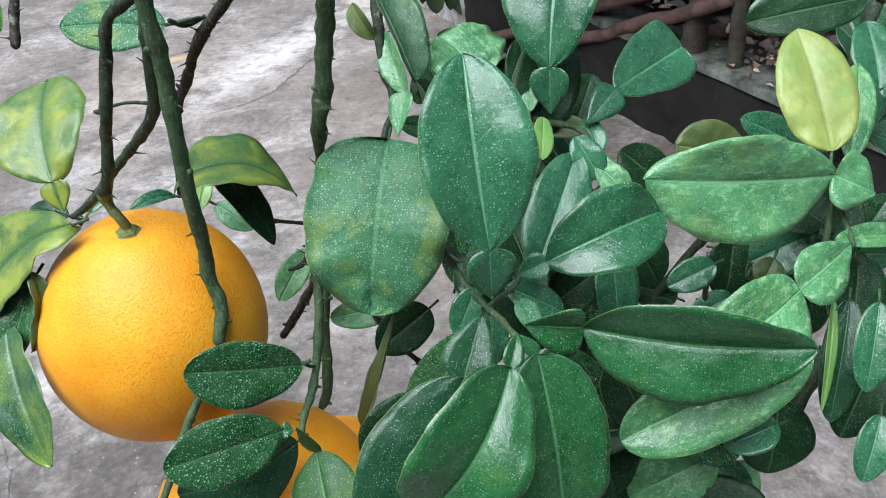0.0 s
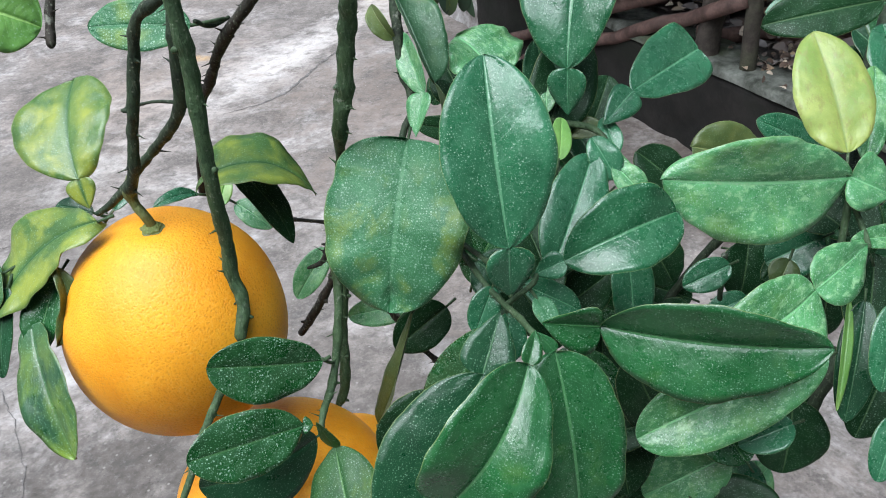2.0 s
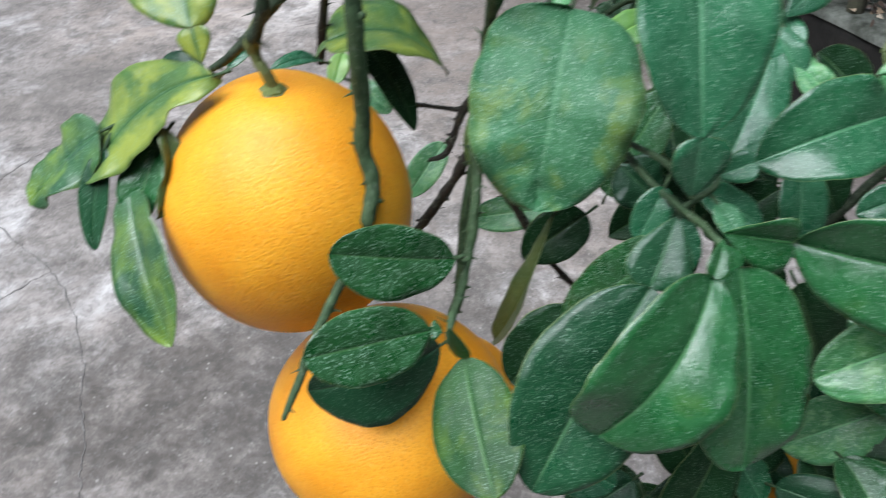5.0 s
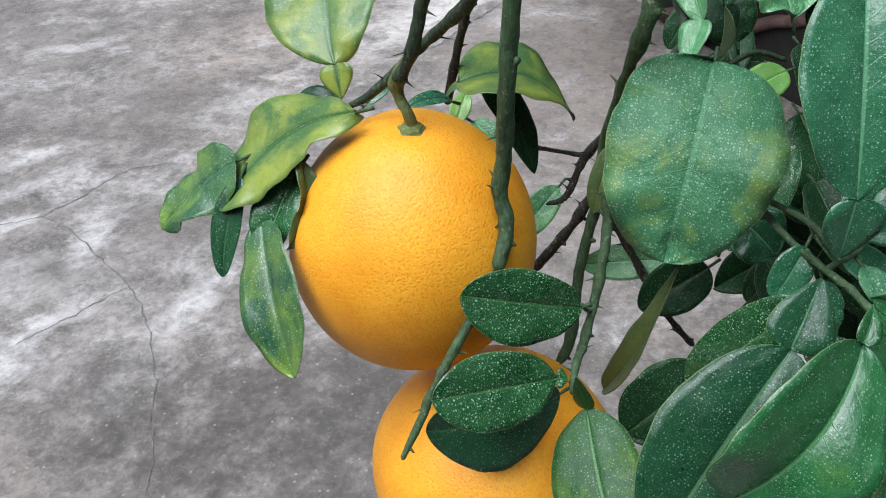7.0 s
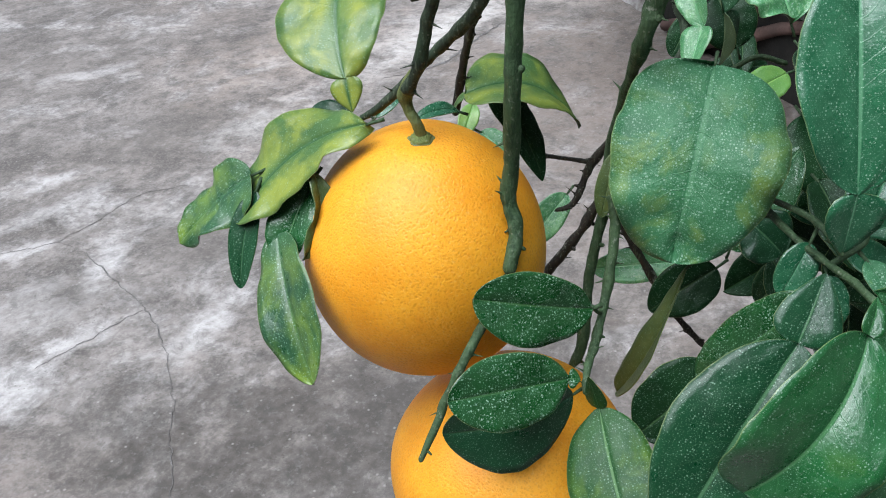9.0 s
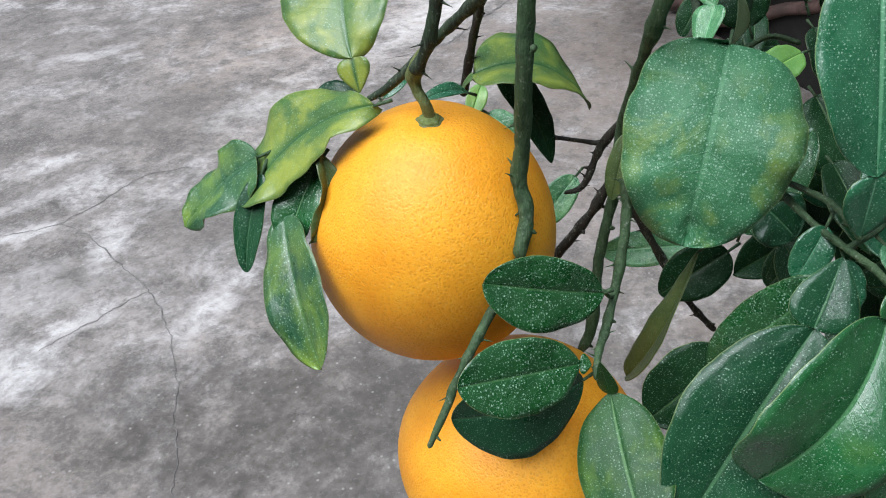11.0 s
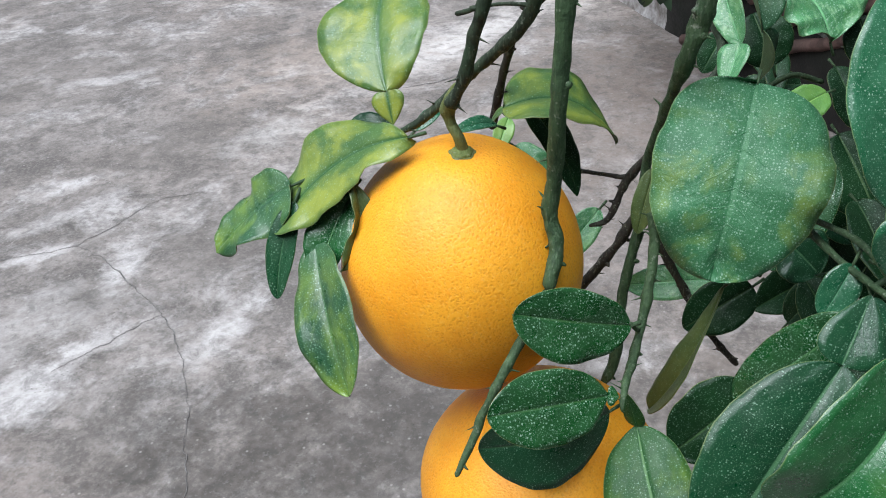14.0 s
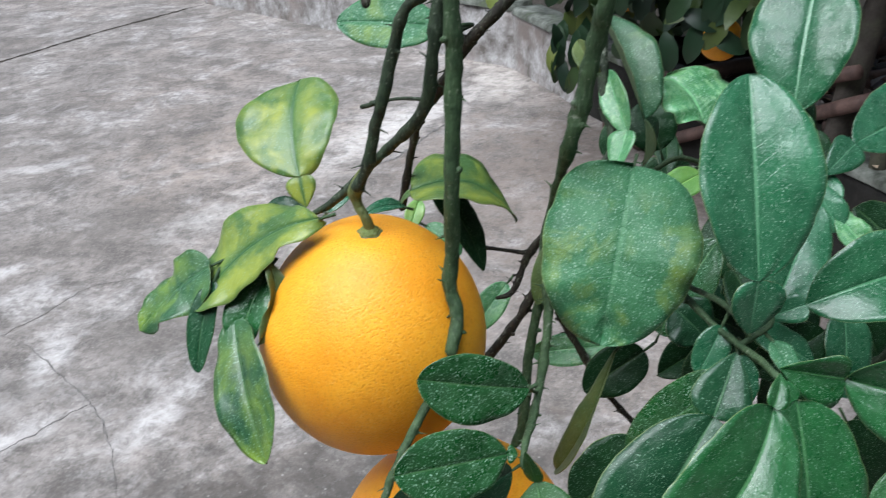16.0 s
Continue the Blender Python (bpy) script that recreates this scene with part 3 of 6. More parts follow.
def fruit(centre, top, radius, label, stem=True):
    """A pomelo: slightly tapered to its stem end, with a green calyx and a short stalk."""
    centre, top = Vector(centre), Vector(top)
    axis = (top - centre).normalized()
    tall = (top - centre).length
    thing = tagged(new("pomelo_fruit"), label, "fruit", "fruits of the tree")
    thing.location = centre
    rot = axis.to_track_quat("Z", "Y").to_matrix()
    bm = bmesh.new()
    nu, nv = 56, 72
    rows = []
    for i in range(nu + 1):
        a = math.pi * i / nu
        zz, rr = math.cos(a), math.sin(a)
        rr *= 1 - 0.035 * max(0.0, zz) ** 2
        dip = 0.04 * math.exp(-(rr / 0.16) ** 2) if zz > 0 else 0.03 * math.exp(-(rr / 0.2) ** 2)
        row = []
        for j in range(nv):
            b = 2 * math.pi * j / nv
            p = Vector((math.cos(b) * rr * radius, math.sin(b) * rr * radius, zz * tall * (1 - dip)))
            p *= 1 + 0.012 * noise.noise(p * 22 + centre * 9)
            if i in (0, nu) and j > 0:
                row.append(row[0])
            else:
                row.append(bm.verts.new(rot @ p))
        rows.append(row)
    for i in range(nu):
        for j in range(nv):
            ring = [rows[i][j], rows[i + 1][j], rows[i + 1][(j + 1) % nv], rows[i][(j + 1) % nv]]
            ring = list(dict.fromkeys(ring))
            if len(ring) > 2:
                bm.faces.new(ring)
    part("peel", bm, PEEL, thing)
    if stem:
        bm = bmesh.new()
        def collar(bm, rows):
            """Uneven rings (height, radius, lobes) joined into a low collar."""
            rim = []
            for f, r, lobe in rows:
                ring = []
                for k in range(30):
                    a = 2 * math.pi * k / 30
                    rr = r * (1 + lobe * math.cos(5 * a + 0.7) + 0.14 * noise.noise(Vector((math.cos(a) * 2.2, math.sin(a) * 2.2, r * 500))))
                    up = tall * f + 0.0005 * noise.noise(Vector((math.cos(a) * 3, math.sin(a) * 3, r * 300)))
                    ring.append(bm.verts.new(rot @ Vector((math.cos(a) * rr, math.sin(a) * rr, up))))
                rim.append(ring)
            for low, high in zip(rim, rim[1:]):
                for k in range(30):
                    bm.faces.new((low[k], low[(k + 1) % 30], high[(k + 1) % 30], high[k]))
            bm.faces.new(rim[-1])

        ring = bmesh.new()
        collar(ring, ((0.955, 0.0064, 0.05), (0.974, 0.0062, 0.08), (0.978, 0.0054, 0.08), (0.974, 0.0046, 0.05)))
        part("calyx_rim", ring, STALK, thing, "dry corky rim")
        collar(bm, ((0.960, 0.0048, 0.04), (0.985, 0.0050, 0.06), (0.996, 0.0046, 0.05), (1.004, 0.0037, 0.0), (1.020, 0.0034, 0.0)))
        part("calyx", bm, CALYX, thing, "bright green calyx")
    return thing


# ---- ground ----
bm = bmesh.new()
R = 400.0
for ring in ((-R, R),):
    vs = [bm.verts.new((x, y, 0)) for x, y in ((-R, -R), (R, -R), (R, R), (-R, R))]
    bm.faces.new(vs)
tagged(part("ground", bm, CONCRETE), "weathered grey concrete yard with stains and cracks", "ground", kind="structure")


def crack(points, width, name, label, fill=None):
    """A jagged dirt-filled groove along the slab."""
    path = smooth_path([(x, y, 0) for x, y in points], [width * 0.6] * len(points), 30)
    bm = bmesh.new()
    rows = []
    for i, (p, w) in enumerate(path):
        along = (path[min(i + 1, len(path) - 1)][0] - path[max(i - 1, 0)][0]).normalized()
        side = Vector((-along.y, along.x, 0))
        shift = side * (0.008 * noise.noise(p * 9) + 0.008 * noise.noise(p * 37) + 0.003 * noise.noise(p * 130))
        ww = w * (0.75 + 0.9 * noise.noise(p * 23 + Vector((3, 1, 0))))
        ww = max(0.0004, ww * max(0.3, 0.85 + 1.0 * noise.noise(p * 5)) * min(1.0, 6 * i / len(path), 6 * (len(path) - 1 - i) / len(path) + 0.05))
        rows.append([bm.verts.new(p + shift + side * ww * k + Vector((0, 0, 0.0016 if k else 0.0010))) for k in (-1, 0, 1)])
    for a, b in zip(rows, rows[1:]):
        bm.faces.new((a[0], b[0], b[1], a[1]))
        bm.faces.new((a[1], b[1], b[2], a[2]))
    tagged(part(name, bm, fill or CRACK), label, "crack", kind="structure")


crack([(-1.478, 1.711), (-1.348, 1.656), (-1.238, 1.586), (-1.149, 1.530), (-1.085, 1.485), (-1.013, 1.423), (-0.937, 1.339), (-0.866, 1.228), (-0.808, 1.112), (-0.749, 1.012), (-0.66, 0.80)], 0.0036, "crack", "dark winding crack in the concrete")
crack([(-1.70, 1.56), (-1.585, 1.634), (-1.473, 1.704), (-1.416, 1.840), (-1.370, 1.969), (-1.261, 2.032)], 0.0022, "crack", "straight joint crack in the concrete")
crack([(-1.079, 1.475), (-1.116, 1.416), (-1.161, 1.329), (-1.202, 1.247)], 0.0014, "crack", "fine side crack in the concrete")
crack([(-3.42, 3.75), (-3.24, 4.16), (-3.05, 4.75), (-2.86, 5.2), (-2.68, 5.6)], 0.030, "slab_joint", "dark open joint between two slabs", SOIL)
crack([(-0.93, 2.83), (-0.83, 2.90), (-0.74, 3.01), (-0.70, 3.16), (-0.64, 3.36), (-0.55, 3.55)], 0.009, "crack", "chipped edge of a thin screed patch")

# ---- raised bed behind ----
CORNER, RIGHT, FAR = Vector((-0.46, 4.16, 0)), Vector((3.44, -2.16, 0)), Vector((-2.72, 5.60, 0))


def bed_wall(name, a, b, height, thick, coat, label):
    """A low masonry wall from a to b, its yard face uneven, with bricks showing and a coping."""
    thing = tagged(new(name), label, "garden wall", kind="structure")
    along = (b - a).normalized()
    inward = Vector((-along.y, along.x, 0))
    if inward.y + inward.x < 0:
        inward = -inward
    length = (b - a).length
    n, m = int(length / 0.035), 8
    bm = bmesh.new()
    grid = []
    for i in range(n + 1):
        row = []
        for k in range(m + 1):
            p = a + along * (length * i / n) + Vector((0, 0, (height - 0.025) * k / m))
            p -= inward * (0.016 * noise.noise(p * 7) + 0.008 * noise.noise(p * 26))
            row.append(bm.verts.new(p))
        row.append(bm.verts.new(a + along * (length * i / n) + inward * thick + Vector((0, 0, height - 0.025))))
        row.append(bm.verts.new(a + along * (length * i / n) + inward * thick))
        grid.append(row)
    for r0, r1 in zip(grid, grid[1:]):
        for k in range(len(r0) - 1):
            bm.faces.new((r0[k], r1[k], r1[k + 1], r0[k + 1]))
    part("render_coat", bm, coat, thing)
    bm = bmesh.new()
    sections = []
    for i in range(n + 1):
        c = a + along * (length * i / n)
        wob = [0.010 * noise.noise((c + Vector((0, 0, k))) * 8) for k in range(4)]
        sections.append([bm.verts.new(c + inward * (-0.012 + wob[0]) + Vector((0, 0, height - 0.028))), bm.verts.new(c + inward * (-0.008 + wob[1]) + Vector((0, 0, height - 0.008 + 0.4 * wob[2]))),
                         bm.verts.new(c + inward * 0.012 + Vector((0, 0, height + 0.5 * wob[3]))), bm.verts.new(c + inward * (thick + 0.01) + Vector((0, 0, height + 0.5 * wob[2]))), bm.verts.new(c + inward * (thick + 0.015) + Vector((0, 0, height - 0.05)))])
    for r0, r1 in zip(sections, sections[1:]):
        for k in range(4):
            bm.faces.new((r0[k], r1[k], r1[k + 1], r0[k + 1]))
    bm.faces.new(sections[0])
    bm.faces.new(list(reversed(sections[-1])))
    part("coping", bm, COPING, thing, "mossy worn concrete coping")


TURN = CORNER.lerp(RIGHT, 0.10)
bed_wall("wall_northeast", CORNER, TURN, 0.29, 0.13, RENDER, "flaking whitewashed stretch of the low bed wall")
bed_wall("wall_east", TURN, RIGHT, 0.29, 0.13, ALGAE_SHADE, "low raised bed wall with dark mossy coping, shade painted on its face")
bed_wall("wall_north", FAR, CORNER, 0.30, 0.13, RENDER, "low flaking whitewashed bed wall with bare bricks")

bm = bmesh.new()
def inside(x, y):
    """On the bed's side of both walls."""
    r = (RIGHT - CORNER).xy
    f = (CORNER - FAR).xy
    p = Vector((x, y))
    right_of = r.x * (p.y - CORNER.y) - r.y * (p.x - CORNER.x) > 0.05
    behind = f.x * (p.y - FAR.y) - f.y * (p.x - FAR.x) > 0.05
    return right_of and behind


def held(x, y):
    """The point itself, or its foot on the wall lines where it lies outside the bed."""
    p = Vector((min(x, 4.39), y))
    for a, b in ((CORNER, RIGHT), (FAR, CORNER)):
        along = (b - a).xy.normalized()
        out = Vector((-along.y, along.x))
        if out.dot(p - a.xy) < 0.04:
            p += out * (0.04 - out.dot(p - a.xy))
    return p


n = 80
verts = {}
for i in range(n + 1):
    for j in range(n + 1):
        x, y = -3.6 + 8.0 * i / n, -2.15 + 12.0 * j / n
        p = held(x, y)
        verts[i, j] = bm.verts.new((p.x, p.y, 0.262 + 0.02 * noise.noise(Vector((p.x * 3, p.y * 3, 0)))))
for i in range(n):
    for j in range(n):
        if any(inside(-3.6 + 8.0 * (i + f) / n, -2.15 + 12.0 * (j + g) / n) for f in (0, 1) for g in (0, 1)):
            bm.faces.new((verts[i, j], verts[i + 1, j], verts[i + 1, j + 1], verts[i, j + 1]))
for v in [v for v in bm.verts if not v.link_faces]:
    bm.verts.remove(v)
tagged(part("bed_soil", bm, SOIL), "dark damp soil of the raised bed", "soil", kind="structure")

# ---- second tree, stakes and poles in the bed ----
orchard = tagged(new("citrus_tree"), "shady citrus tree hung with orange fruit behind the bed wall", "tree")
bm = bmesh.new()
tube(bm, smooth_path([(0.625, 2.475, 0.22), (0.628, 2.468, 0.30), (0.645, 2.475, 0.45), (0.70, 2.53, 0.72), (0.78, 2.70, 1.2), (0.8, 2.95, 1.75)], [0.038, 0.035, 0.034, 0.034, 0.032, 0.03], 8), 14, 0.1, 30)
for k, (x, y, z) in enumerate(((0.1, 3.3, 1.7), (1.5, 3.2, 1.9), (0.6, 2.2, 1.9), (0.2, 2.7, 1.45), (1.3, 2.5, 1.7))):
    tube(bm, smooth_path([(0.82, 2.75, 0.95 + 0.1 * k), ((0.82 + x) / 2, (2.75 + y) / 2, 1.5), (x, y, z)], [0.028, 0.02, 0.008], 6), 8, 0.1, 30)
part("trunk", bm, TRUNK, orchard, "grey-brown leaning trunk")

rng = random.Random(5)


def small_leaf(bm, p, d, n, length, width):
    """A folded six-sided leaf for far foliage."""
    d = d.normalized()
    s = d.cross(n).normalized()
    n = s.cross(d)
    at, wide = (0, 0.16, 0.42, 0.72, 0.90, 1.0), (0, 0.33, 0.50, 0.43, 0.22, 0)
    rib = [bm.verts.new(p + d * length * f - n * 0.12 * length * (2 * f - 1) ** 2) for f in at]
    for sg in (-1, 1):
        rim = [bm.verts.new(v.co + s * sg * width * w + n * width * w * 0.25) for v, w in list(zip(rib, wide))[1:-1]]
        rim = [rib[0]] + rim + [rib[-1]]
        for i in range(5):
            quad = tuple(dict.fromkeys((rib[i], rib[i + 1], rim[i + 1], rim[i])))
            bm.faces.new(quad if sg > 0 else tuple(reversed(quad)))


bm = bmesh.new()
CLUMPS = []
# upper clumps, mostly out of view, added to shade the wall and bed
for k in range(300):
    a, b = rng.uniform(0, 2 * math.pi), rng.uniform(-0.2, 1.0)
    r = rng.uniform(0.25, 1.0)
    CLUMPS.append(Vector((1.05 + 1.45 * r * math.cos(a) * math.sqrt(1 - b * b * 0.8), 2.85 + 1.25 * r * math.sin(a) * math.sqrt(1 - b * b * 0.8), 1.25 + 0.75 * r * b)))
for k in range(110):
    # boughs that hang low over the corner of the bed
    CLUMPS.append(Vector((rng.uniform(-0.12, 0.50), rng.uniform(2.75, 3.6), rng.uniform(0.70, 1.25))))
for c in CLUMPS:
    for k in range(22):
        p = c + Vector((rng.gauss(0, 0.10), rng.gauss(0, 0.11), rng.gauss(0, 0.10)))
        d = Vector((rng.uniform(-0.8, 0.8), rng.uniform(-0.8, 0.8), rng.uniform(-1.8, -0.2)))
        small_leaf(bm, p, d, Vector((rng.uniform(-0.4, 0.4), rng.uniform(-1.2, -0.2), 0.7)), rng.uniform(0.09, 0.14), rng.uniform(0.042, 0.064))
for k in range(26):
    # one hanging sprig and the leaves that half cover the low fruit
    p = Vector((rng.uniform(-0.16, -0.05), rng.uniform(2.76, 2.86), rng.uniform(0.40, 0.56)))
    d = Vector((rng.uniform(-0.25, 0.25), rng.uniform(-0.3, 0.3), -1))
    small_leaf(bm, p, d, Vector((rng.uniform(-0.8, 0.8), -1, 0.3)), rng.uniform(0.08, 0.12), rng.uniform(0.03, 0.048))
for x, z, dx, dz in ((0.335, 0.625, -0.045, -0.075), (0.285, 0.575, 0.09, -0.05), (0.255, 0.60, -0.015, -0.10), (0.21, 0.63, 0.09, -0.04), (0.17, 0.575, 0.02, -0.10), (0.36, 0.68, -0.06, -0.075), (0.30, 0.70, -0.02, -0.10), (0.23, 0.70, -0.05, -0.09), (0.40, 0.64, -0.01, -0.11)):
    small_leaf(bm, Vector((x, 2.585, z)), Vector((dx, -0.01, dz)), Vector((0.1, -1, 0.35)), 0.12, 0.056)


def foliage_material():
    m = Nodes("far_citrus_foliage")
    pick = m.add("ShaderNodeNewGeometry").outputs["Random Per Island"]
    tone = m.ramp(pick, (0.0, (0.008, 0.026, 0.013)), (0.60, (0.018, 0.052, 0.022)), (0.88, (0.036, 0.075, 0.020)), (1.0, (0.14, 0.17, 0.04)))
    return m.finish(tone, 0.42, 0.5)


FOLIAGE = foliage_material()
tagged(part("crown", bm, FOLIAGE, orchard, "dense dark green citrus foliage"), kind="stuff")

# ==== shrub: limbs and leaves

# front leaves of the cluster
leaf((0.1370, 0.4448, 0.9954), (0.1276, 0.4849, 1.0781), 0.0571, (0.1966, -0.8736, 0.4453), "dark", fold=16.3, bow=0.070, kind=(0.63, 0.60), wing=((0.1365, 0.4477, 0.9651), 0.0255), curve=0.017, lean=-0.01, split=0.8)
leaf((0.0809, 0.5273, 1.0151), (0.0684, 0.4725, 0.9365), 0.0800, (-0.0068, -0.8200, 0.5723), "mottled", fold=4.3, bow=0.149, kind=(0.34, 0.45), notch=0.07, wave=0.06, curve=0.009, lean=-0.02, split=0.4)
leaf((0.1812, 0.4478, 0.9447), (0.2930, 0.4348, 0.9392), 0.0590, (-0.1060, -0.9808, 0.1639), "fresh", fold=23.1, bow=0.032, kind=(0.56, 0.71), wing=((0.1519, 0.4453, 0.9492), 0.0301), curve=-0.018, lean=-0.02, split=0.8)
leaf((0.3080, 0.4758, 0.8982), (0.2013, 0.4366, 0.8753), 0.0461, (0.1274, -0.7367, 0.6641), "pale", fold=9.9, bow=0.061, kind=(0.64, 0.49), curve=-0.021, lean=0.03, split=-2.5)
leaf((0.1451, 0.4130, 0.9506), (0.1039, 0.3757, 0.8923), 0.0610, (0.2242, -0.8851, 0.4078), "fresh", fold=21.9, bow=0.171, kind=(0.47, 0.34), wing=((0.1487, 0.4274, 0.9592), 0.0115), curve=0.032, lean=-0.16, split=-1.9)
leaf((0.1580, 0.4317, 0.9424), (0.1695, 0.3993, 0.8535), 0.0588, (0.3750, -0.8545, 0.3594), "fresh", fold=8.5, bow=0.072, kind=(0.47, 0.51), wing=((0.1487, 0.4348, 0.9521), 0.0080), curve=-0.001, lean=-0.04, split=-0.7)
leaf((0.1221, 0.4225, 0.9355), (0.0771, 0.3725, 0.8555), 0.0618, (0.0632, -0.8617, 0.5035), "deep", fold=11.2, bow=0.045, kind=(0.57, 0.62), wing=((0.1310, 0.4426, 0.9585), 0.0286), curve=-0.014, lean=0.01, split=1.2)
leaf((0.1288, 0.4482, 0.9408), (0.0861, 0.4584, 0.8759), 0.0321, (-0.5648, -0.7873, 0.2473), "spotted", fold=7.4, bow=0.039, kind=(0.51, 0.60), curve=0.010, lean=0.02, split=1.2)
leaf((0.1641, 0.4693, 0.9704), (0.2247, 0.5002, 0.9795), 0.0458, (0.2523, -0.6935, 0.6748), "dark", fold=20.6, bow=0.117, kind=(0.57, 0.49), wing=((0.1487, 0.4708, 0.9613), 0.0155), curve=0.008, lean=0.02, split=1.6)
leaf((0.3273, 0.5443, 0.9725), (0.2170, 0.5087, 0.9945), 0.0622, (0.3546, -0.7990, 0.4856), "pale", fold=12.2, bow=0.022, kind=(0.63, 0.62), wing=((0.3538, 0.5486, 0.9572), 0.0358), wave=0.06, curve=0.029, lean=0.11, split=-19.3)
leaf((0.3254, 0.5491, 0.9851), (0.3110, 0.5957, 1.0396), 0.0459, (0.0902, -0.7450, 0.6609), "yellow", fold=5.2, bow=0.041, kind=(0.55, 0.64), wing=((0.3248, 0.5435, 0.9735), 0.0040), curve=-0.009, lean=0.02, split=-0.2)
leaf((0.2146, 0.6335, 0.9911), (0.2653, 0.6904, 0.9953), 0.0476, (0.4735, -0.4762, 0.7409), "dark", fold=5.2, bow=0.030, kind=(0.55, 0.23), wing=((0.1947, 0.6134, 0.9773), 0.0227), curve=-0.002, lean=0.06, split=0.1)
leaf((0.1714, 0.6077, 1.0187), (0.1828, 0.6576, 1.0865), 0.0622, (-0.1862, -0.7762, 0.6024), "dark", fold=14.4, bow=0.064, kind=(0.64, 0.48), wing=((0.1721, 0.6060, 0.9887), 0.0254), curve=0.015, lean=0.05, split=-2.7)
leaf((0.1250, 0.6366, 0.9970), (0.0991, 0.6604, 1.0238), 0.0619, (0.3884, -0.4709, 0.7921), "pale", fold=12.2, bow=0.128, kind=(0.58, 0.55), wave=0.08, curve=-0.050, lean=-0.12, split=2.3)
leaf((0.0871, 0.6222, 1.0076), (0.0557, 0.6780, 1.0588), 0.0481, (0.4773, -0.4330, 0.7646), "twotone", fold=51.5, bow=0.078, kind=(0.42, 0.65), wing=((0.0877, 0.6415, 0.9677), 0.0190), curve=0.051, lean=0.10, split=1.2)
leaf((0.0767, 0.6435, 0.9914), (0.0606, 0.6745, 1.0235), 0.0215, (-0.5222, -0.7296, 0.4417), "pale", fold=20, bow=0.03, wing=((0.0701, 0.6268, 0.9671), 0.0217))
leaf((0.0563, 0.6714, 1.0196), (0.0403, 0.6835, 1.0412), 0.0194, (-0.2190, -0.9118, 0.3475), "olive", fold=45, bow=0.15)
leaf((0.2995, 0.4883, 0.9350), (0.2424, 0.4567, 0.9166), 0.0497, (0.2076, -0.7449, 0.6340), "pale", fold=12.1, bow=0.078, kind=(0.51, 0.59), wing=((0.3359, 0.5231, 0.9401), 0.0329), curve=0.044, lean=0.05, split=-1.0)

# leaves further in
leaf((0.3287, 0.5143, 0.9083), (0.3162, 0.4699, 0.8632), 0.0076, (0.3621, -0.7118, 0.6018), "lime", fold=15.1, bow=0.038, kind=(0.50, 0.58), curve=-0.003, lean=0.00, split=-0.6)
leaf((0.2769, 0.5828, 0.8868), (0.2453, 0.5722, 0.8768), 0.0221, (0.0333, -0.7360, 0.6761), "dark", fold=8, bow=0.05)
leaf((0.3069, 0.6449, 0.9295), (0.2549, 0.6306, 0.9503), 0.0440, (0.4108, -0.7596, 0.5042), "olive", fold=7.8, bow=0.038, kind=(0.55, 0.52), curve=-0.003, lean=-0.01, split=-0.0)
leaf((0.3533, 0.6687, 0.9205), (0.3030, 0.6601, 0.9538), 0.0269, (0.4705, -0.7091, 0.5252), "dark", fold=8, bow=0.05)
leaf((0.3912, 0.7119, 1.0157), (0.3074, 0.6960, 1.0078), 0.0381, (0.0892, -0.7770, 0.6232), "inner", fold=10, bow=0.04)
leaf((0.3778, 0.7407, 1.0256), (0.3157, 0.7209, 1.0076), 0.0181, (0.0024, -0.6773, 0.7357), "dark", fold=10, bow=0.04)
leaf((0.3448, 0.5720, 0.9671), (0.3576, 0.6181, 1.0075), 0.0230, (0.2330, -0.6765, 0.6986), "pale", fold=10, bow=0.05)
leaf((0.3909, 0.6548, 0.9653), (0.3908, 0.7030, 1.0021), 0.0378, (0.2118, -0.5937, 0.7763), "dark", fold=10, bow=0.05)
leaf((0.3374, 0.5139, 0.9075), (0.3241, 0.4746, 0.8500), 0.0240, (-0.1743, -0.7934, 0.5832), "deep", fold=12, bow=0.05)
leaf((0.3706, 0.5321, 0.8736), (0.3403, 0.4923, 0.8188), 0.0416, (-0.0931, -0.7808, 0.6178), "inner", fold=12, bow=0.05)
leaf((0.3426, 0.4895, 0.9242), (0.3341, 0.4623, 0.8843), 0.0227, (-0.0993, -0.8121, 0.5750), "dark", fold=12, bow=0.05)
leaf((0.3537, 0.4790, 0.8509), (0.3417, 0.4569, 0.8195), 0.0210, (-0.0993, -0.7956, 0.5977), "dark", fold=12, bow=0.05)
leaf((0.3775, 0.5542, 0.9244), (0.3301, 0.5322, 0.9369), 0.0160, (0.4380, -0.5308, 0.7256), "pale", fold=12, bow=0.05)
leaf((0.2932, 0.4673, 0.8559), (0.2621, 0.4592, 0.8466), 0.0233, (-0.0911, -0.5830, 0.8073), "dark", fold=18.0, bow=0.052, kind=(0.51, 0.61), curve=0.009, lean=0.01, split=-0.0)
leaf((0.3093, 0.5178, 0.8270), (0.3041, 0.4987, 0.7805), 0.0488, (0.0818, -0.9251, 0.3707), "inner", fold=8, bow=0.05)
leaf((0.2746, 0.5171, 0.7777), (0.2189, 0.5116, 0.7435), 0.0422, (-0.2480, -0.8078, 0.5348), "pale", fold=8, bow=0.05)
leaf((0.2880, 0.5420, 0.7396), (0.2569, 0.5270, 0.7229), 0.0239, (0.0144, -0.7587, 0.6513), "mottled", fold=10, bow=0.05)
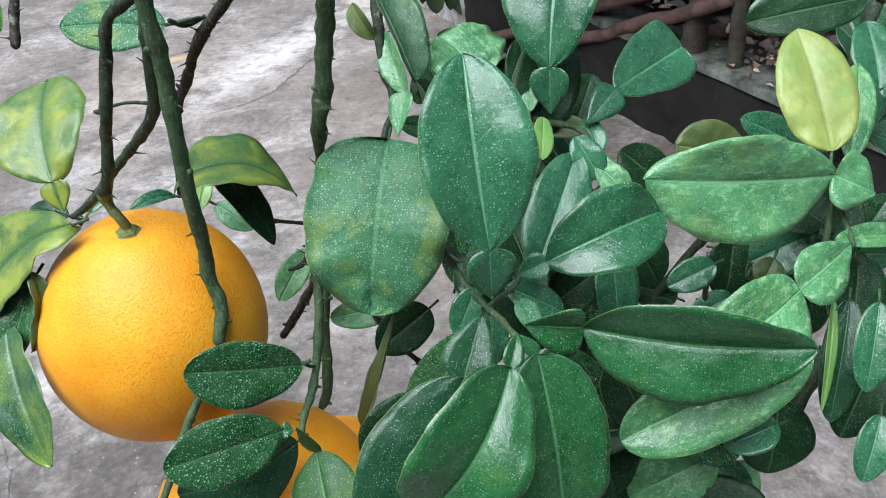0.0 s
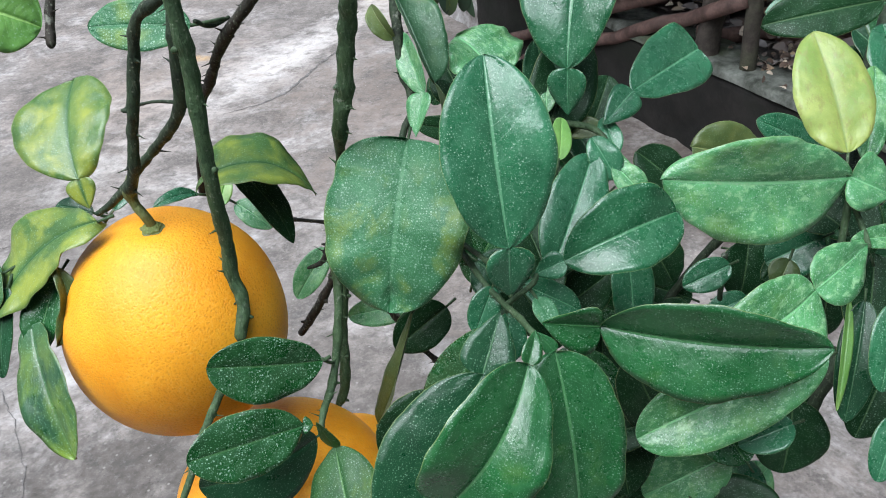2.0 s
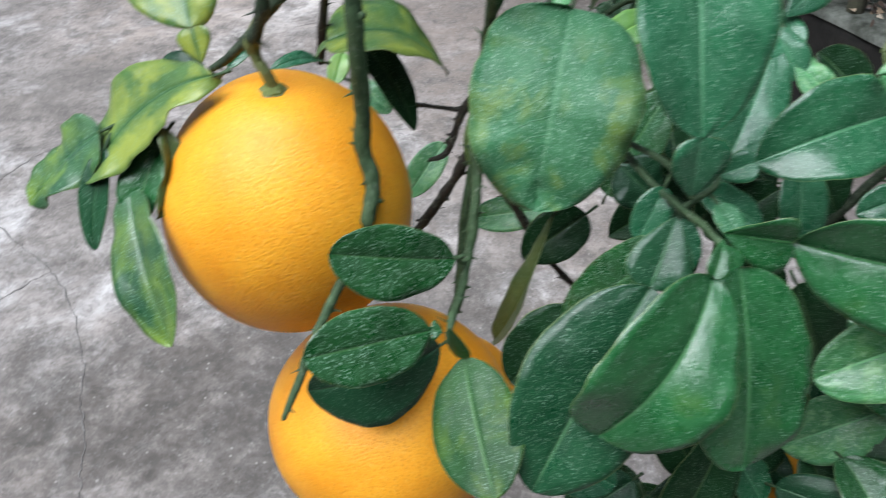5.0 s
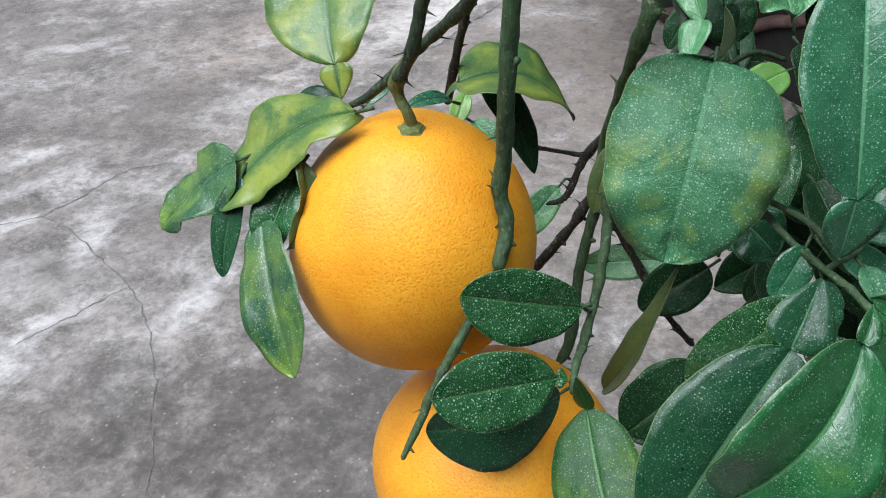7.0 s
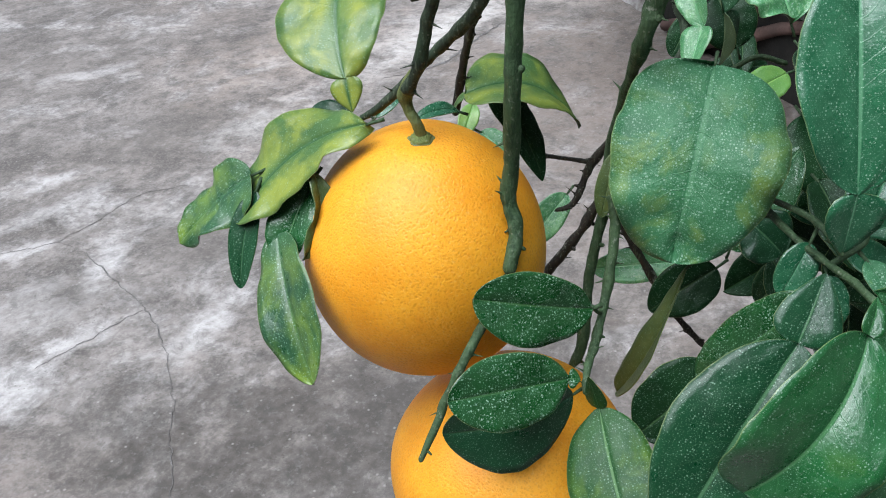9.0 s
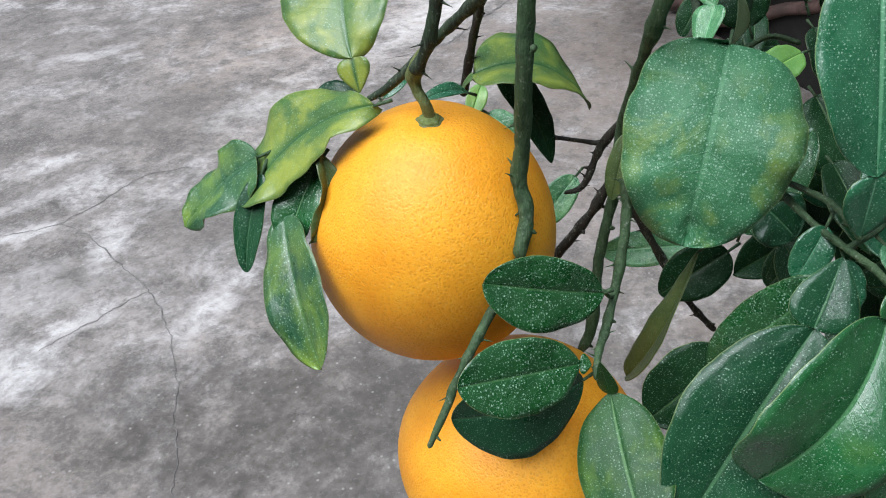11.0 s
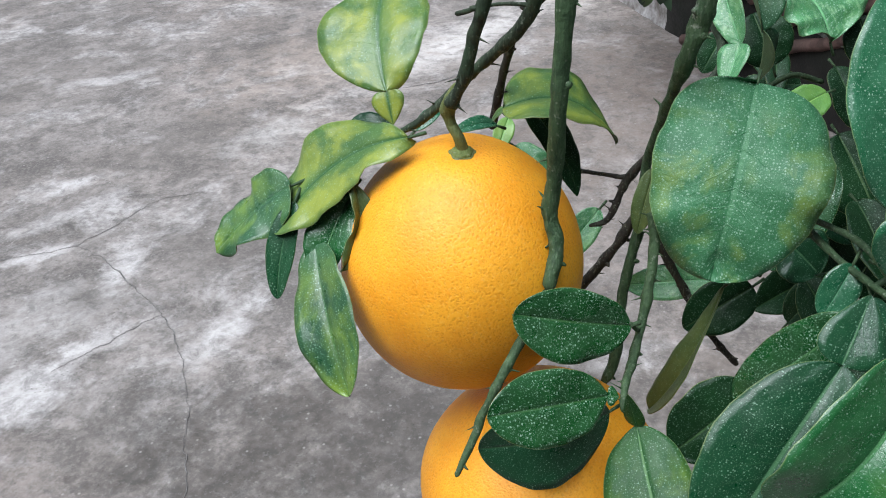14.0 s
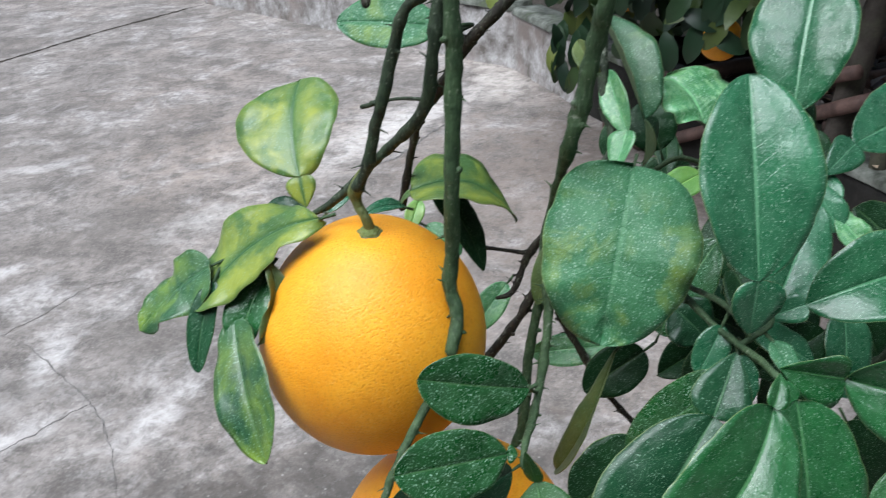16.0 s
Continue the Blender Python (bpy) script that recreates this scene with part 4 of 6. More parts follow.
leaf((0.3046, 0.5849, 0.6550), (0.3364, 0.6154, 0.6587), 0.0335, (0.3876, -0.4963, 0.7768), "pale", fold=8, bow=0.05)
leaf((0.1589, 0.5260, 0.9242), (0.1861, 0.5849, 0.9722), 0.0390, (0.2492, -0.6779, 0.6916), "dark", fold=8, bow=0.05)
leaf((0.2067, 0.5621, 0.9149), (0.2110, 0.5421, 0.8652), 0.0299, (0.2365, -0.8944, 0.3797), "dark", fold=8, bow=0.05)
leaf((0.1965, 0.5535, 0.9038), (0.1591, 0.5430, 0.8767), 0.0324, (-0.0701, -0.8934, 0.4438), "inner", fold=8, bow=0.05)
leaf((0.2003, 0.5771, 0.9574), (0.1853, 0.5902, 0.9804), 0.0207, (0.1512, -0.8129, 0.5625), "dark", fold=10, bow=0.05)
leaf((0.2180, 0.5722, 0.9465), (0.1987, 0.5821, 0.9654), 0.0191, (0.2063, -0.7648, 0.6104), "pale", fold=10, bow=0.05, wing=((0.1930, 0.5995, 0.9747), 0.0110))
leaf((0.2456, 0.6127, 0.9295), (0.2163, 0.6147, 0.9567), 0.0332, (0.3977, -0.7782, 0.4861), "inner", fold=8, bow=0.05)
leaf((0.2026, 0.6037, 0.9609), (0.1949, 0.6251, 0.9768), 0.0150, (0.0608, -0.5798, 0.8125), "dark", fold=8, bow=0.05)
leaf((0.1268, 0.4657, 0.9578), (0.1166, 0.4553, 0.9348), 0.0173, (-0.0823, -0.8945, 0.4394), "dark", fold=10, bow=0.05)
leaf((0.1340, 0.4532, 0.9501), (0.1371, 0.4412, 0.9275), 0.0166, (0.3211, -0.8174, 0.4782), "dark", fold=12, bow=0.05)
leaf((0.1427, 0.4756, 0.9514), (0.1734, 0.4742, 0.9341), 0.0179, (0.3413, -0.6707, 0.6585), "dark", fold=12, bow=0.05)
leaf((0.1494, 0.4579, 0.9561), (0.1586, 0.4458, 0.9451), 0.0125, (0.1004, -0.6286, 0.7712), "mottled", fold=12, bow=0.05)
leaf((0.1958, 0.6210, 0.9703), (0.1622, 0.6287, 0.9702), 0.0161, (-0.1693, -0.7405, 0.6503), "olive", fold=10, bow=0.05)
leaf((0.1902, 0.6582, 0.9548), (0.2036, 0.6880, 0.9794), 0.0303, (0.1601, -0.6698, 0.7251), "inner", fold=8, bow=0.05)
leaf((0.1534, 0.6547, 0.9750), (0.1425, 0.6707, 1.0017), 0.0275, (0.1398, -0.8221, 0.5519), "inner", fold=8, bow=0.05)
leaf((0.1629, 0.5004, 1.0129), (0.1650, 0.5310, 1.0224), 0.0116, (0.3873, -0.2986, 0.8723), "lime", fold=10, bow=0.05)
leaf((0.1583, 0.6151, 0.9870), (0.1590, 0.6374, 1.0026), 0.0149, (-0.1804, -0.5601, 0.8085), "pale", fold=10, bow=0.05)
leaf((0.3005, 0.6322, 0.8750), (0.2952, 0.6162, 0.8332), 0.0390, (0.0829, -0.9340, 0.3474), "inner", fold=10, bow=0.05)
leaf((0.2658, 0.6380, 0.8172), (0.2188, 0.6426, 0.8336), 0.0259, (0.1372, -0.7764, 0.6152), "inner", fold=8, bow=0.05)
leaf((0.2388, 0.6171, 0.8273), (0.2590, 0.6119, 0.8154), 0.0252, (0.1518, -0.7852, 0.6003), "inner", fold=8, bow=0.05)
leaf((0.2976, 0.6090, 0.8402), (0.2675, 0.5990, 0.8307), 0.0197, (0.0337, -0.7357, 0.6765), "dark", fold=8, bow=0.05)
leaf((0.3341, 0.5844, 0.9056), (0.2988, 0.5810, 0.8889), 0.0362, (-0.2023, -0.7816, 0.5901), "dark", fold=8, bow=0.05)
leaf((0.3380, 0.5717, 0.9222), (0.3207, 0.5866, 0.9299), 0.0341, (-0.1038, -0.5529, 0.8268), "inner", fold=8, bow=0.05)
leaf((0.3064, 0.5578, 0.9071), (0.2974, 0.5476, 0.8932), 0.0205, (0.0282, -0.8130, 0.5816), "olive", fold=8, bow=0.05)
leaf((0.3662, 0.5810, 0.8941), (0.3577, 0.5467, 0.8434), 0.0398, (0.0955, -0.8320, 0.5464), "inner", fold=8, bow=0.05)
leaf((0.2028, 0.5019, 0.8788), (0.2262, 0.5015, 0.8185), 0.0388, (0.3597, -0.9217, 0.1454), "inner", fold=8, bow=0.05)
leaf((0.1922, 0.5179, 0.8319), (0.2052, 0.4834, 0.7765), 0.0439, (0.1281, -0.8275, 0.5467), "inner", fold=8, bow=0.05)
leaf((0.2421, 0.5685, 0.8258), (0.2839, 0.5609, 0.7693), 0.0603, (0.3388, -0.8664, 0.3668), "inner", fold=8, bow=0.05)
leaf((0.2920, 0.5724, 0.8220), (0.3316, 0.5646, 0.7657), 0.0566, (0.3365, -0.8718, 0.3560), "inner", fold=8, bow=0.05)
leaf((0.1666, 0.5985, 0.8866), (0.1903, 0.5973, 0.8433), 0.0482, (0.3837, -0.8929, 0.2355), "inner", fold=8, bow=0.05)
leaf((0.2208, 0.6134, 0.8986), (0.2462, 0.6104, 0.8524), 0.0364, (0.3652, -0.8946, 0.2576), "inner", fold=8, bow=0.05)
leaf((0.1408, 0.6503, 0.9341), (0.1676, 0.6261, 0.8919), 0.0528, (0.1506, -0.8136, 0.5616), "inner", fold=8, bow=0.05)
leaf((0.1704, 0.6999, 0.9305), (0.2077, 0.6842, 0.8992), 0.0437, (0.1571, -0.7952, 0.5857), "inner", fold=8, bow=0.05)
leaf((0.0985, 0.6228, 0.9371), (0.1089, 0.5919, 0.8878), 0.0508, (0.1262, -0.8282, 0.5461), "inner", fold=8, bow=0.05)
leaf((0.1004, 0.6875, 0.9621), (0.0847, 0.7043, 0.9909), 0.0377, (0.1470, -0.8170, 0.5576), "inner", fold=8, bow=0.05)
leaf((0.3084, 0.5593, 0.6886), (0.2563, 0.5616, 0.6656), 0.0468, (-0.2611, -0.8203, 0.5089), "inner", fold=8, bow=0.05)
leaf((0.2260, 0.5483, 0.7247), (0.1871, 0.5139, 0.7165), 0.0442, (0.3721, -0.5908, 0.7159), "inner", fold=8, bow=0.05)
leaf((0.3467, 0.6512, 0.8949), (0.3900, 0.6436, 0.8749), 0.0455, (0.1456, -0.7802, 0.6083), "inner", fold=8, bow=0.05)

# leaves round the large fruit
leaf((-0.0892, 0.4817, 1.0210), (-0.1035, 0.5335, 1.0561), 0.0591, (-0.0971, -0.5775, 0.8106), "chlorotic", fold=3.5, bow=0.075, kind=(0.66, 0.55), wing=((-0.0853, 0.4766, 1.0061), 0.0165), curve=0.041, lean=0.08, split=-0.6)
leaf((-0.0710, 0.4572, 1.0100), (-0.1437, 0.4499, 0.9574), 0.0448, (-0.4442, -0.5685, 0.6925), "chlorotic", fold=4.3, bow=0.009, kind=(0.74, 0.54), wave=0.09, curve=-0.141, lean=-0.02, split=-1.1)
leaf((-0.1371, 0.4610, 0.9770), (-0.1807, 0.4488, 0.9396), 0.0377, (-0.4071, -0.6156, 0.6748), "motley", fold=-0.6, bow=0.027, kind=(0.40, 0.73), wave=0.09, curve=-0.042, lean=-0.00, split=1.7)
leaf((-0.1333, 0.4545, 0.9716), (-0.1394, 0.4303, 0.9287), 0.0164, (-0.0327, -0.8687, 0.4943), "deep", fold=8.3, bow=0.039, kind=(0.50, 0.59), curve=-0.023, lean=-0.02, split=0.8)
leaf((-0.1210, 0.4449, 0.9553), (-0.0912, 0.3967, 0.9019), 0.0378, (-0.2578, -0.7842, 0.5644), "motley", fold=12.2, bow=0.069, kind=(0.57, 0.58), wave=0.05, curve=0.015, lean=0.05, split=4.6)
leaf((-0.1050, 0.4616, 0.9762), (-0.1183, 0.4379, 0.9413), 0.0272, (-0.1052, -0.8028, 0.5869), "spotted", fold=16, bow=0.06, wave=0.06)
leaf((-0.0986, 0.4513, 0.9863), (-0.1041, 0.4338, 0.9468), 0.0135, (0.7649, -0.6226, 0.1649), "olive", fold=25.2, bow=0.090, kind=(0.47, 0.63), wave=0.16, curve=0.107, lean=-0.00, split=-0.2)
leaf((-0.0892, 0.4850, 0.9987), (-0.1128, 0.4915, 1.0004), 0.0125, (-0.1111, -0.6125, 0.7826), "deep", fold=8, bow=0.05)
leaf((-0.0448, 0.5359, 0.9912), (0.0143, 0.5596, 0.9635), 0.0535, (0.4099, 0.0439, 0.9111), "chlorotic", fold=5.5, bow=0.189, kind=(0.36, 0.66), wing=((-0.0515, 0.5346, 0.9808), 0.0068), curve=0.080, lean=0.09, split=1.8)
leaf((-0.0381, 0.5681, 0.9804), (-0.0071, 0.5613, 0.9264), 0.0230, (0.6745, -0.5781, 0.4592), "inner", fold=7.1, bow=0.040, kind=(0.44, 0.71), curve=0.057, lean=0.04, split=-2.8)
leaf((-0.0573, 0.5764, 0.9465), (-0.0543, 0.5932, 0.9594), 0.0127, (0.2332, -0.6175, 0.7512), "lime", fold=8, bow=0.05)
leaf((-0.0488, 0.5844, 0.9446), (-0.0242, 0.5750, 0.9300), 0.0175, (0.2227, -0.6034, 0.7657), "pale", fold=8, bow=0.05)
leaf((-0.0448, 0.5224, 0.9874), (-0.0629, 0.5009, 0.9917), 0.0090, (0.4419, -0.1977, 0.8750), "dark", fold=15, bow=0.14)
leaf((-0.0770, 0.4838, 1.0005), (-0.0675, 0.4974, 1.0067), 0.0077, (0.3038, -0.5615, 0.7696), "dark", fold=15, bow=0.1)
leaf((0.0341, 0.4463, 0.9250), (-0.0146, 0.4131, 0.9495), 0.0346, (0.6466, -0.6187, 0.4463), "spotted", fold=10.1, bow=0.033, kind=(0.66, 0.52), wing=((0.0383, 0.4481, 0.9262), 0.0042), curve=0.013, lean=0.10, split=-2.6)
leaf((0.0281, 0.4136, 0.9094), (-0.0182, 0.3736, 0.9245), 0.0340, (0.6346, -0.5170, 0.5744), "spotted", fold=8.4, bow=0.023, kind=(0.64, 0.56), wing=((0.0327, 0.4148, 0.9083), 0.0092), curve=0.007, lean=0.03, split=-2.0)
leaf((0.0277, 0.4290, 0.8846), (-0.0291, 0.3956, 0.8818), 0.0469, (0.4788, -0.8363, 0.2670), "deep", fold=4.9, bow=0.025, kind=(0.58, 0.57), curve=0.059, lean=0.09, split=-3.3)
leaf((0.0413, 0.4161, 0.8912), (0.0626, 0.3588, 0.8658), 0.0427, (-0.2012, -0.4591, 0.8653), "chlordark", fold=-4.0, bow=-0.006, kind=(0.61, 0.59), wing=((0.0365, 0.4087, 0.9160), 0.0094), curve=-0.020, lean=-0.03, split=3.8)
leaf((0.0761, 0.4982, 0.9166), (0.0447, 0.4995, 0.8250), 0.0221, (-0.8457, -0.4528, 0.2826), "olive", fold=20.5, bow=0.023, kind=(0.68, 0.39), curve=0.085, lean=0.05, split=7.5)
leaf((0.0931, 0.5274, 0.8982), (0.0593, 0.5177, 0.8721), 0.0296, (-0.0700, -0.9015, 0.4271), "inner", fold=9.3, bow=0.052, kind=(0.44, 0.61), curve=-0.007, lean=0.00, split=0.6)
leaf((0.0747, 0.5466, 0.8876), (0.0241, 0.5474, 0.8763), 0.0220, (-0.1575, -0.7353, 0.6592), "pale", fold=8.0, bow=0.050, kind=(0.52, 0.59), curve=0.006, lean=0.00, split=-0.0)
leaf((0.0946, 0.4692, 0.8777), (0.0594, 0.4479, 0.8452), 0.0435, (0.1201, -0.8852, 0.4495), "inner", fold=8, bow=0.06)
leaf((0.0358, 0.5448, 0.9568), (0.0297, 0.5314, 0.9228), 0.0135, (-0.1028, -0.9198, 0.3786), "olive", fold=8, bow=0.05)
leaf((0.1205, 0.5847, 0.9882), (0.0958, 0.5647, 0.9798), 0.0205, (0.2114, -0.5875, 0.7811), "lime", fold=11.9, bow=0.072, kind=(0.54, 0.56), curve=0.013, lean=0.02, split=0.8)
leaf((0.1103, 0.5688, 0.9044), (0.1307, 0.5630, 0.8872), 0.0358, (0.2460, -0.7915, 0.5595), "deep", fold=8, bow=0.05)
leaf((0.0013, 0.6054, 0.8929), (-0.0209, 0.5840, 0.8645), 0.0212, (0.0636, -0.8198, 0.5692), "pale", fold=10, bow=0.08)
leaf((-0.0143, 0.4971, 1.0953), (-0.0649, 0.4946, 1.0982), 0.0273, (0.0741, -0.7853, 0.6147), "mottled", fold=7.1, bow=0.037, kind=(0.52, 0.62), wing=((-0.0016, 0.5101, 1.0933), 0.0042), curve=0.002, lean=-0.00, split=-0.1)
leaf((-0.0084, 0.3241, 1.1628), (0.0090, 0.3312, 1.1520), 0.0254, (0.5842, -0.6150, 0.5296), "lime", fold=10, bow=0.06)

# limbs
limb([(-0.0002, 0.4475, 1.1891), (0.0026, 0.4419, 1.1232), (0.0029, 0.4429, 1.0958), (0.0002, 0.4414, 1.0440), (-0.0026, 0.4476, 0.9986), (-0.0048, 0.4486, 0.9812), (-0.0012, 0.4449, 0.9659), (-0.0025, 0.4342, 0.9516)], [0.0036, 0.0038, 0.0040, 0.0037, 0.0038, 0.0037, 0.0034, 0.0029], "green", thorns=5)
limb([(-0.0067, 0.4463, 0.9526), (-0.0068, 0.4331, 0.9405), (-0.0157, 0.4139, 0.9250), (-0.0256, 0.3981, 0.9052), (-0.0289, 0.3904, 0.8954), (-0.0345, 0.3775, 0.8826)], [0.0025, 0.0024, 0.0024, 0.0022, 0.0020, 0.0015], "green", thorns=3)
limb([(-0.0031, 0.4479, 0.9530), (-0.0006, 0.4484, 0.9402), (-0.0019, 0.4488, 0.9091)], [0.0023, 0.0021, 0.0019], "green")
limb([(-0.0487, 0.4660, 1.0015), (-0.0501, 0.4645, 1.0090), (-0.0533, 0.4659, 1.0136), (-0.0546, 0.4660, 1.0196), (-0.0522, 0.4643, 1.0257), (-0.0477, 0.4626, 1.0332)], [0.0030, 0.0027, 0.0029, 0.0036, 0.0037, 0.0030], "stalk")
limb([(-0.0509, 0.4601, 1.0261), (-0.0433, 0.4570, 1.0405), (-0.0384, 0.4556, 1.0576), (-0.0326, 0.4528, 1.0735), (-0.0258, 0.4530, 1.0965), (-0.0179, 0.4499, 1.1149), (-0.0006, 0.4491, 1.1263), (0.0137, 0.4488, 1.1385)], [0.0033, 0.0030, 0.0030, 0.0030, 0.0029, 0.0029, 0.0028, 0.0030], "bark", thorns=4)
limb([(-0.0797, 0.4728, 1.0051), (-0.0675, 0.4723, 1.0130), (-0.0438, 0.4712, 1.0364), (-0.0172, 0.4639, 1.0644), (-0.0096, 0.4609, 1.0954), (-0.0075, 0.4651, 1.1131), (-0.0011, 0.4707, 1.1383)], [0.0013, 0.0023, 0.0026, 0.0029, 0.0029, 0.0029, 0.0029], "bark", thorns=7)
limb([(-0.0154, 0.4614, 1.0710), (-0.0311, 0.4696, 1.0682), (-0.0531, 0.4856, 1.0584)], [0.0010, 0.0009, 0.0013], "bark")
limb([(0.0287, 0.5173, 1.1187), (0.0133, 0.5101, 1.1017), (-0.0062, 0.5134, 1.0806), (-0.0208, 0.5235, 1.0577), (-0.0399, 0.5405, 1.0266), (-0.0545, 0.5507, 0.9731)], [0.0030, 0.0030, 0.0030, 0.0027, 0.0022, 0.0024], "dry", thorns=12)
limb([(-0.0021, 0.5184, 1.0913), (-0.0076, 0.5059, 1.0916), (-0.0123, 0.4990, 1.0966)], [0.0011, 0.0011, 0.0014], "bark")
limb([(0.0679, 0.5072, 1.1370), (0.0633, 0.5072, 1.1028), (0.0595, 0.5124, 1.0871), (0.0523, 0.5136, 1.0494), (0.0469, 0.5136, 1.0290), (0.0315, 0.5552, 0.9542), (0.0312, 0.5427, 0.9284), (0.0245, 0.5338, 0.8866), (0.0223, 0.5185, 0.8435), (0.0174, 0.5115, 0.8304)], [0.0044, 0.0043, 0.0044, 0.0045, 0.0041, 0.0031, 0.0030, 0.0032, 0.0034, 0.0024], "green", thorns=8)
limb([(0.0301, 0.5449, 0.9321), (0.0175, 0.5412, 0.9067), (0.0003, 0.5397, 0.8797), (-0.0071, 0.5393, 0.8690)], [0.0031, 0.0029, 0.0027, 0.0024], "dry", thorns=4)
limb([(0.0391, 0.5640, 0.9651), (0.0209, 0.5646, 0.9385), (0.0118, 0.5585, 0.9155), (0.0019, 0.5532, 0.9120)], [0.0025, 0.0026, 0.0020, 0.0013], "dry", thorns=5)
limb([(0.0197, 0.5647, 0.9389), (0.0047, 0.5712, 0.9368), (-0.0103, 0.5777, 0.9345)], [0.0013, 0.0013, 0.0017], "dry", thorns=2)
limb([(0.0385, 0.4854, 0.9641), (0.0409, 0.4786, 0.9526), (0.0401, 0.4661, 0.9320), (0.0370, 0.4499, 0.9091), (0.0342, 0.4290, 0.9027), (0.0347, 0.4175, 0.8984)], [0.0024, 0.0026, 0.0026, 0.0023, 0.0018, 0.0016], "green", thorns=6)
limb([(0.0404, 0.4646, 0.9236), (0.0376, 0.4542, 0.9173), (0.0340, 0.4465, 0.9258)], [0.0014, 0.0011, 0.0011], "green")
limb([(0.0408, 0.5408, 0.9133), (0.0605, 0.5361, 0.8800), (0.0781, 0.5348, 0.8526), (0.0917, 0.5387, 0.8343)], [0.0025, 0.0026, 0.0023, 0.0020], "dry", thorns=4)
limb([(0.0929, 0.5473, 0.9422), (0.1059, 0.5129, 0.9513), (0.1236, 0.4695, 0.9551), (0.1414, 0.4375, 0.9578), (0.1494, 0.4252, 0.9558)], [0.0021, 0.0021, 0.0019, 0.0018, 0.0016], "green", thorns=2)
limb([(0.1076, 0.5144, 0.9533), (0.1270, 0.4715, 0.9666), (0.1365, 0.4477, 0.9651)], [0.0016, 0.0015, 0.0014], "green")
limb([(0.1342, 0.4532, 0.9556), (0.1472, 0.4638, 0.9600), (0.1502, 0.4713, 0.9617)], [0.0017, 0.0014, 0.0015], "green")
limb([(0.1456, 0.6325, 0.9793), (0.1673, 0.6168, 0.9787), (0.1868, 0.6118, 0.9763), (0.1954, 0.6069, 0.9709)], [0.0026, 0.0025, 0.0022, 0.0018], "green")
limb([(0.0546, 0.6977, 1.0602), (0.0577, 0.6789, 1.0308), (0.0602, 0.6622, 1.0048), (0.0677, 0.6479, 0.9815), (0.0607, 0.6368, 0.9659), (0.0524, 0.6192, 0.9406)], [0.0043, 0.0043, 0.0035, 0.0031, 0.0027, 0.0027], "bark", thorns=3)
limb([(0.3434, 0.5456, 0.8445), (0.3322, 0.5319, 0.8257), (0.3165, 0.5210, 0.7938)], [0.0047, 0.0047, 0.0040], "bark")
limb([(0.3308, 0.5505, 0.9646), (0.3297, 0.5450, 0.9472), (0.3272, 0.5382, 0.9282)], [0.0019, 0.0023, 0.0023], "green")
limb([(0.3291, 0.5477, 0.9607), (0.3371, 0.5438, 0.9439), (0.3403, 0.5313, 0.9334)], [0.0019, 0.0020, 0.0019], "green")
limb([(0.4051, 0.7301, 1.0041), (0.3867, 0.7016, 0.9825), (0.3744, 0.6741, 0.9613), (0.3528, 0.6056, 0.9344)], [0.0056, 0.0047, 0.0039, 0.0032], "bark")
limb([(0.3172, 0.6315, 0.9074), (0.2907, 0.6358, 0.8825), (0.2723, 0.6400, 0.8558), (0.2437, 0.6334, 0.8146)], [0.0035, 0.0036, 0.0037, 0.0038], "bark")
limb([(0.2788, 0.6073, 0.8780), (0.2785, 0.6064, 0.8399)], [0.0023, 0.0020], "bark")
limb([(-0.0087, 0.3817, 1.1591), (-0.0104, 0.3713, 1.1436), (-0.0102, 0.3656, 1.1348)], [0.0015, 0.0017, 0.0015], "dry", thorns=2)
limb([(0.0976, 0.6773, 0.9512), (0.1128, 0.6842, 0.9575), (0.1306, 0.6859, 0.9532)], [0.0020, 0.0020, 0.0020], "green")

# inner leaves, mostly in the greens darkened for shade
leaf((0.1849, 0.4899, 0.7584), (0.1649, 0.4722, 0.7408), 0.0225, (0.0045, -0.7079, 0.7063), "pale", fold=10, bow=0.06)
leaf((0.1902, 0.4954, 0.7475), (0.2087, 0.4817, 0.7249), 0.0270, (0.2846, -0.6997, 0.6553), "dark", fold=10, bow=0.06)
leaf((0.2347, 0.5269, 0.7434), (0.2785, 0.5147, 0.7159), 0.0418, (0.2826, -0.6245, 0.7282), "pale", fold=12, bow=0.06)
leaf((0.2795, 0.5456, 0.7391), (0.3028, 0.5297, 0.7122), 0.0354, (0.2873, -0.6936, 0.6606), "dark", fold=12, bow=0.06)
leaf((0.0686, 0.4390, 0.8063), (0.1171, 0.4277, 0.7953), 0.0334, (0.0568, -0.5590, 0.8272), "dark", fold=12, bow=0.06)
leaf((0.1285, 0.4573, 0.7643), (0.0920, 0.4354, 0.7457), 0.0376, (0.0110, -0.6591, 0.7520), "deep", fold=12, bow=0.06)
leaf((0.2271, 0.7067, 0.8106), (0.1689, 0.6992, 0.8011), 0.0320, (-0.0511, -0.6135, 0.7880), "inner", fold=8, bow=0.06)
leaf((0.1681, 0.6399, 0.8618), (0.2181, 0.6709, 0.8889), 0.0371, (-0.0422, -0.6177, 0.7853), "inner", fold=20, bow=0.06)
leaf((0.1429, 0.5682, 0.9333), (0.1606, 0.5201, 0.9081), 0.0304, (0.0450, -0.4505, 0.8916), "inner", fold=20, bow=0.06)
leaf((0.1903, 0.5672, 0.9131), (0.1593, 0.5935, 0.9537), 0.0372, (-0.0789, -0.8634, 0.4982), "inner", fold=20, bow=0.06)
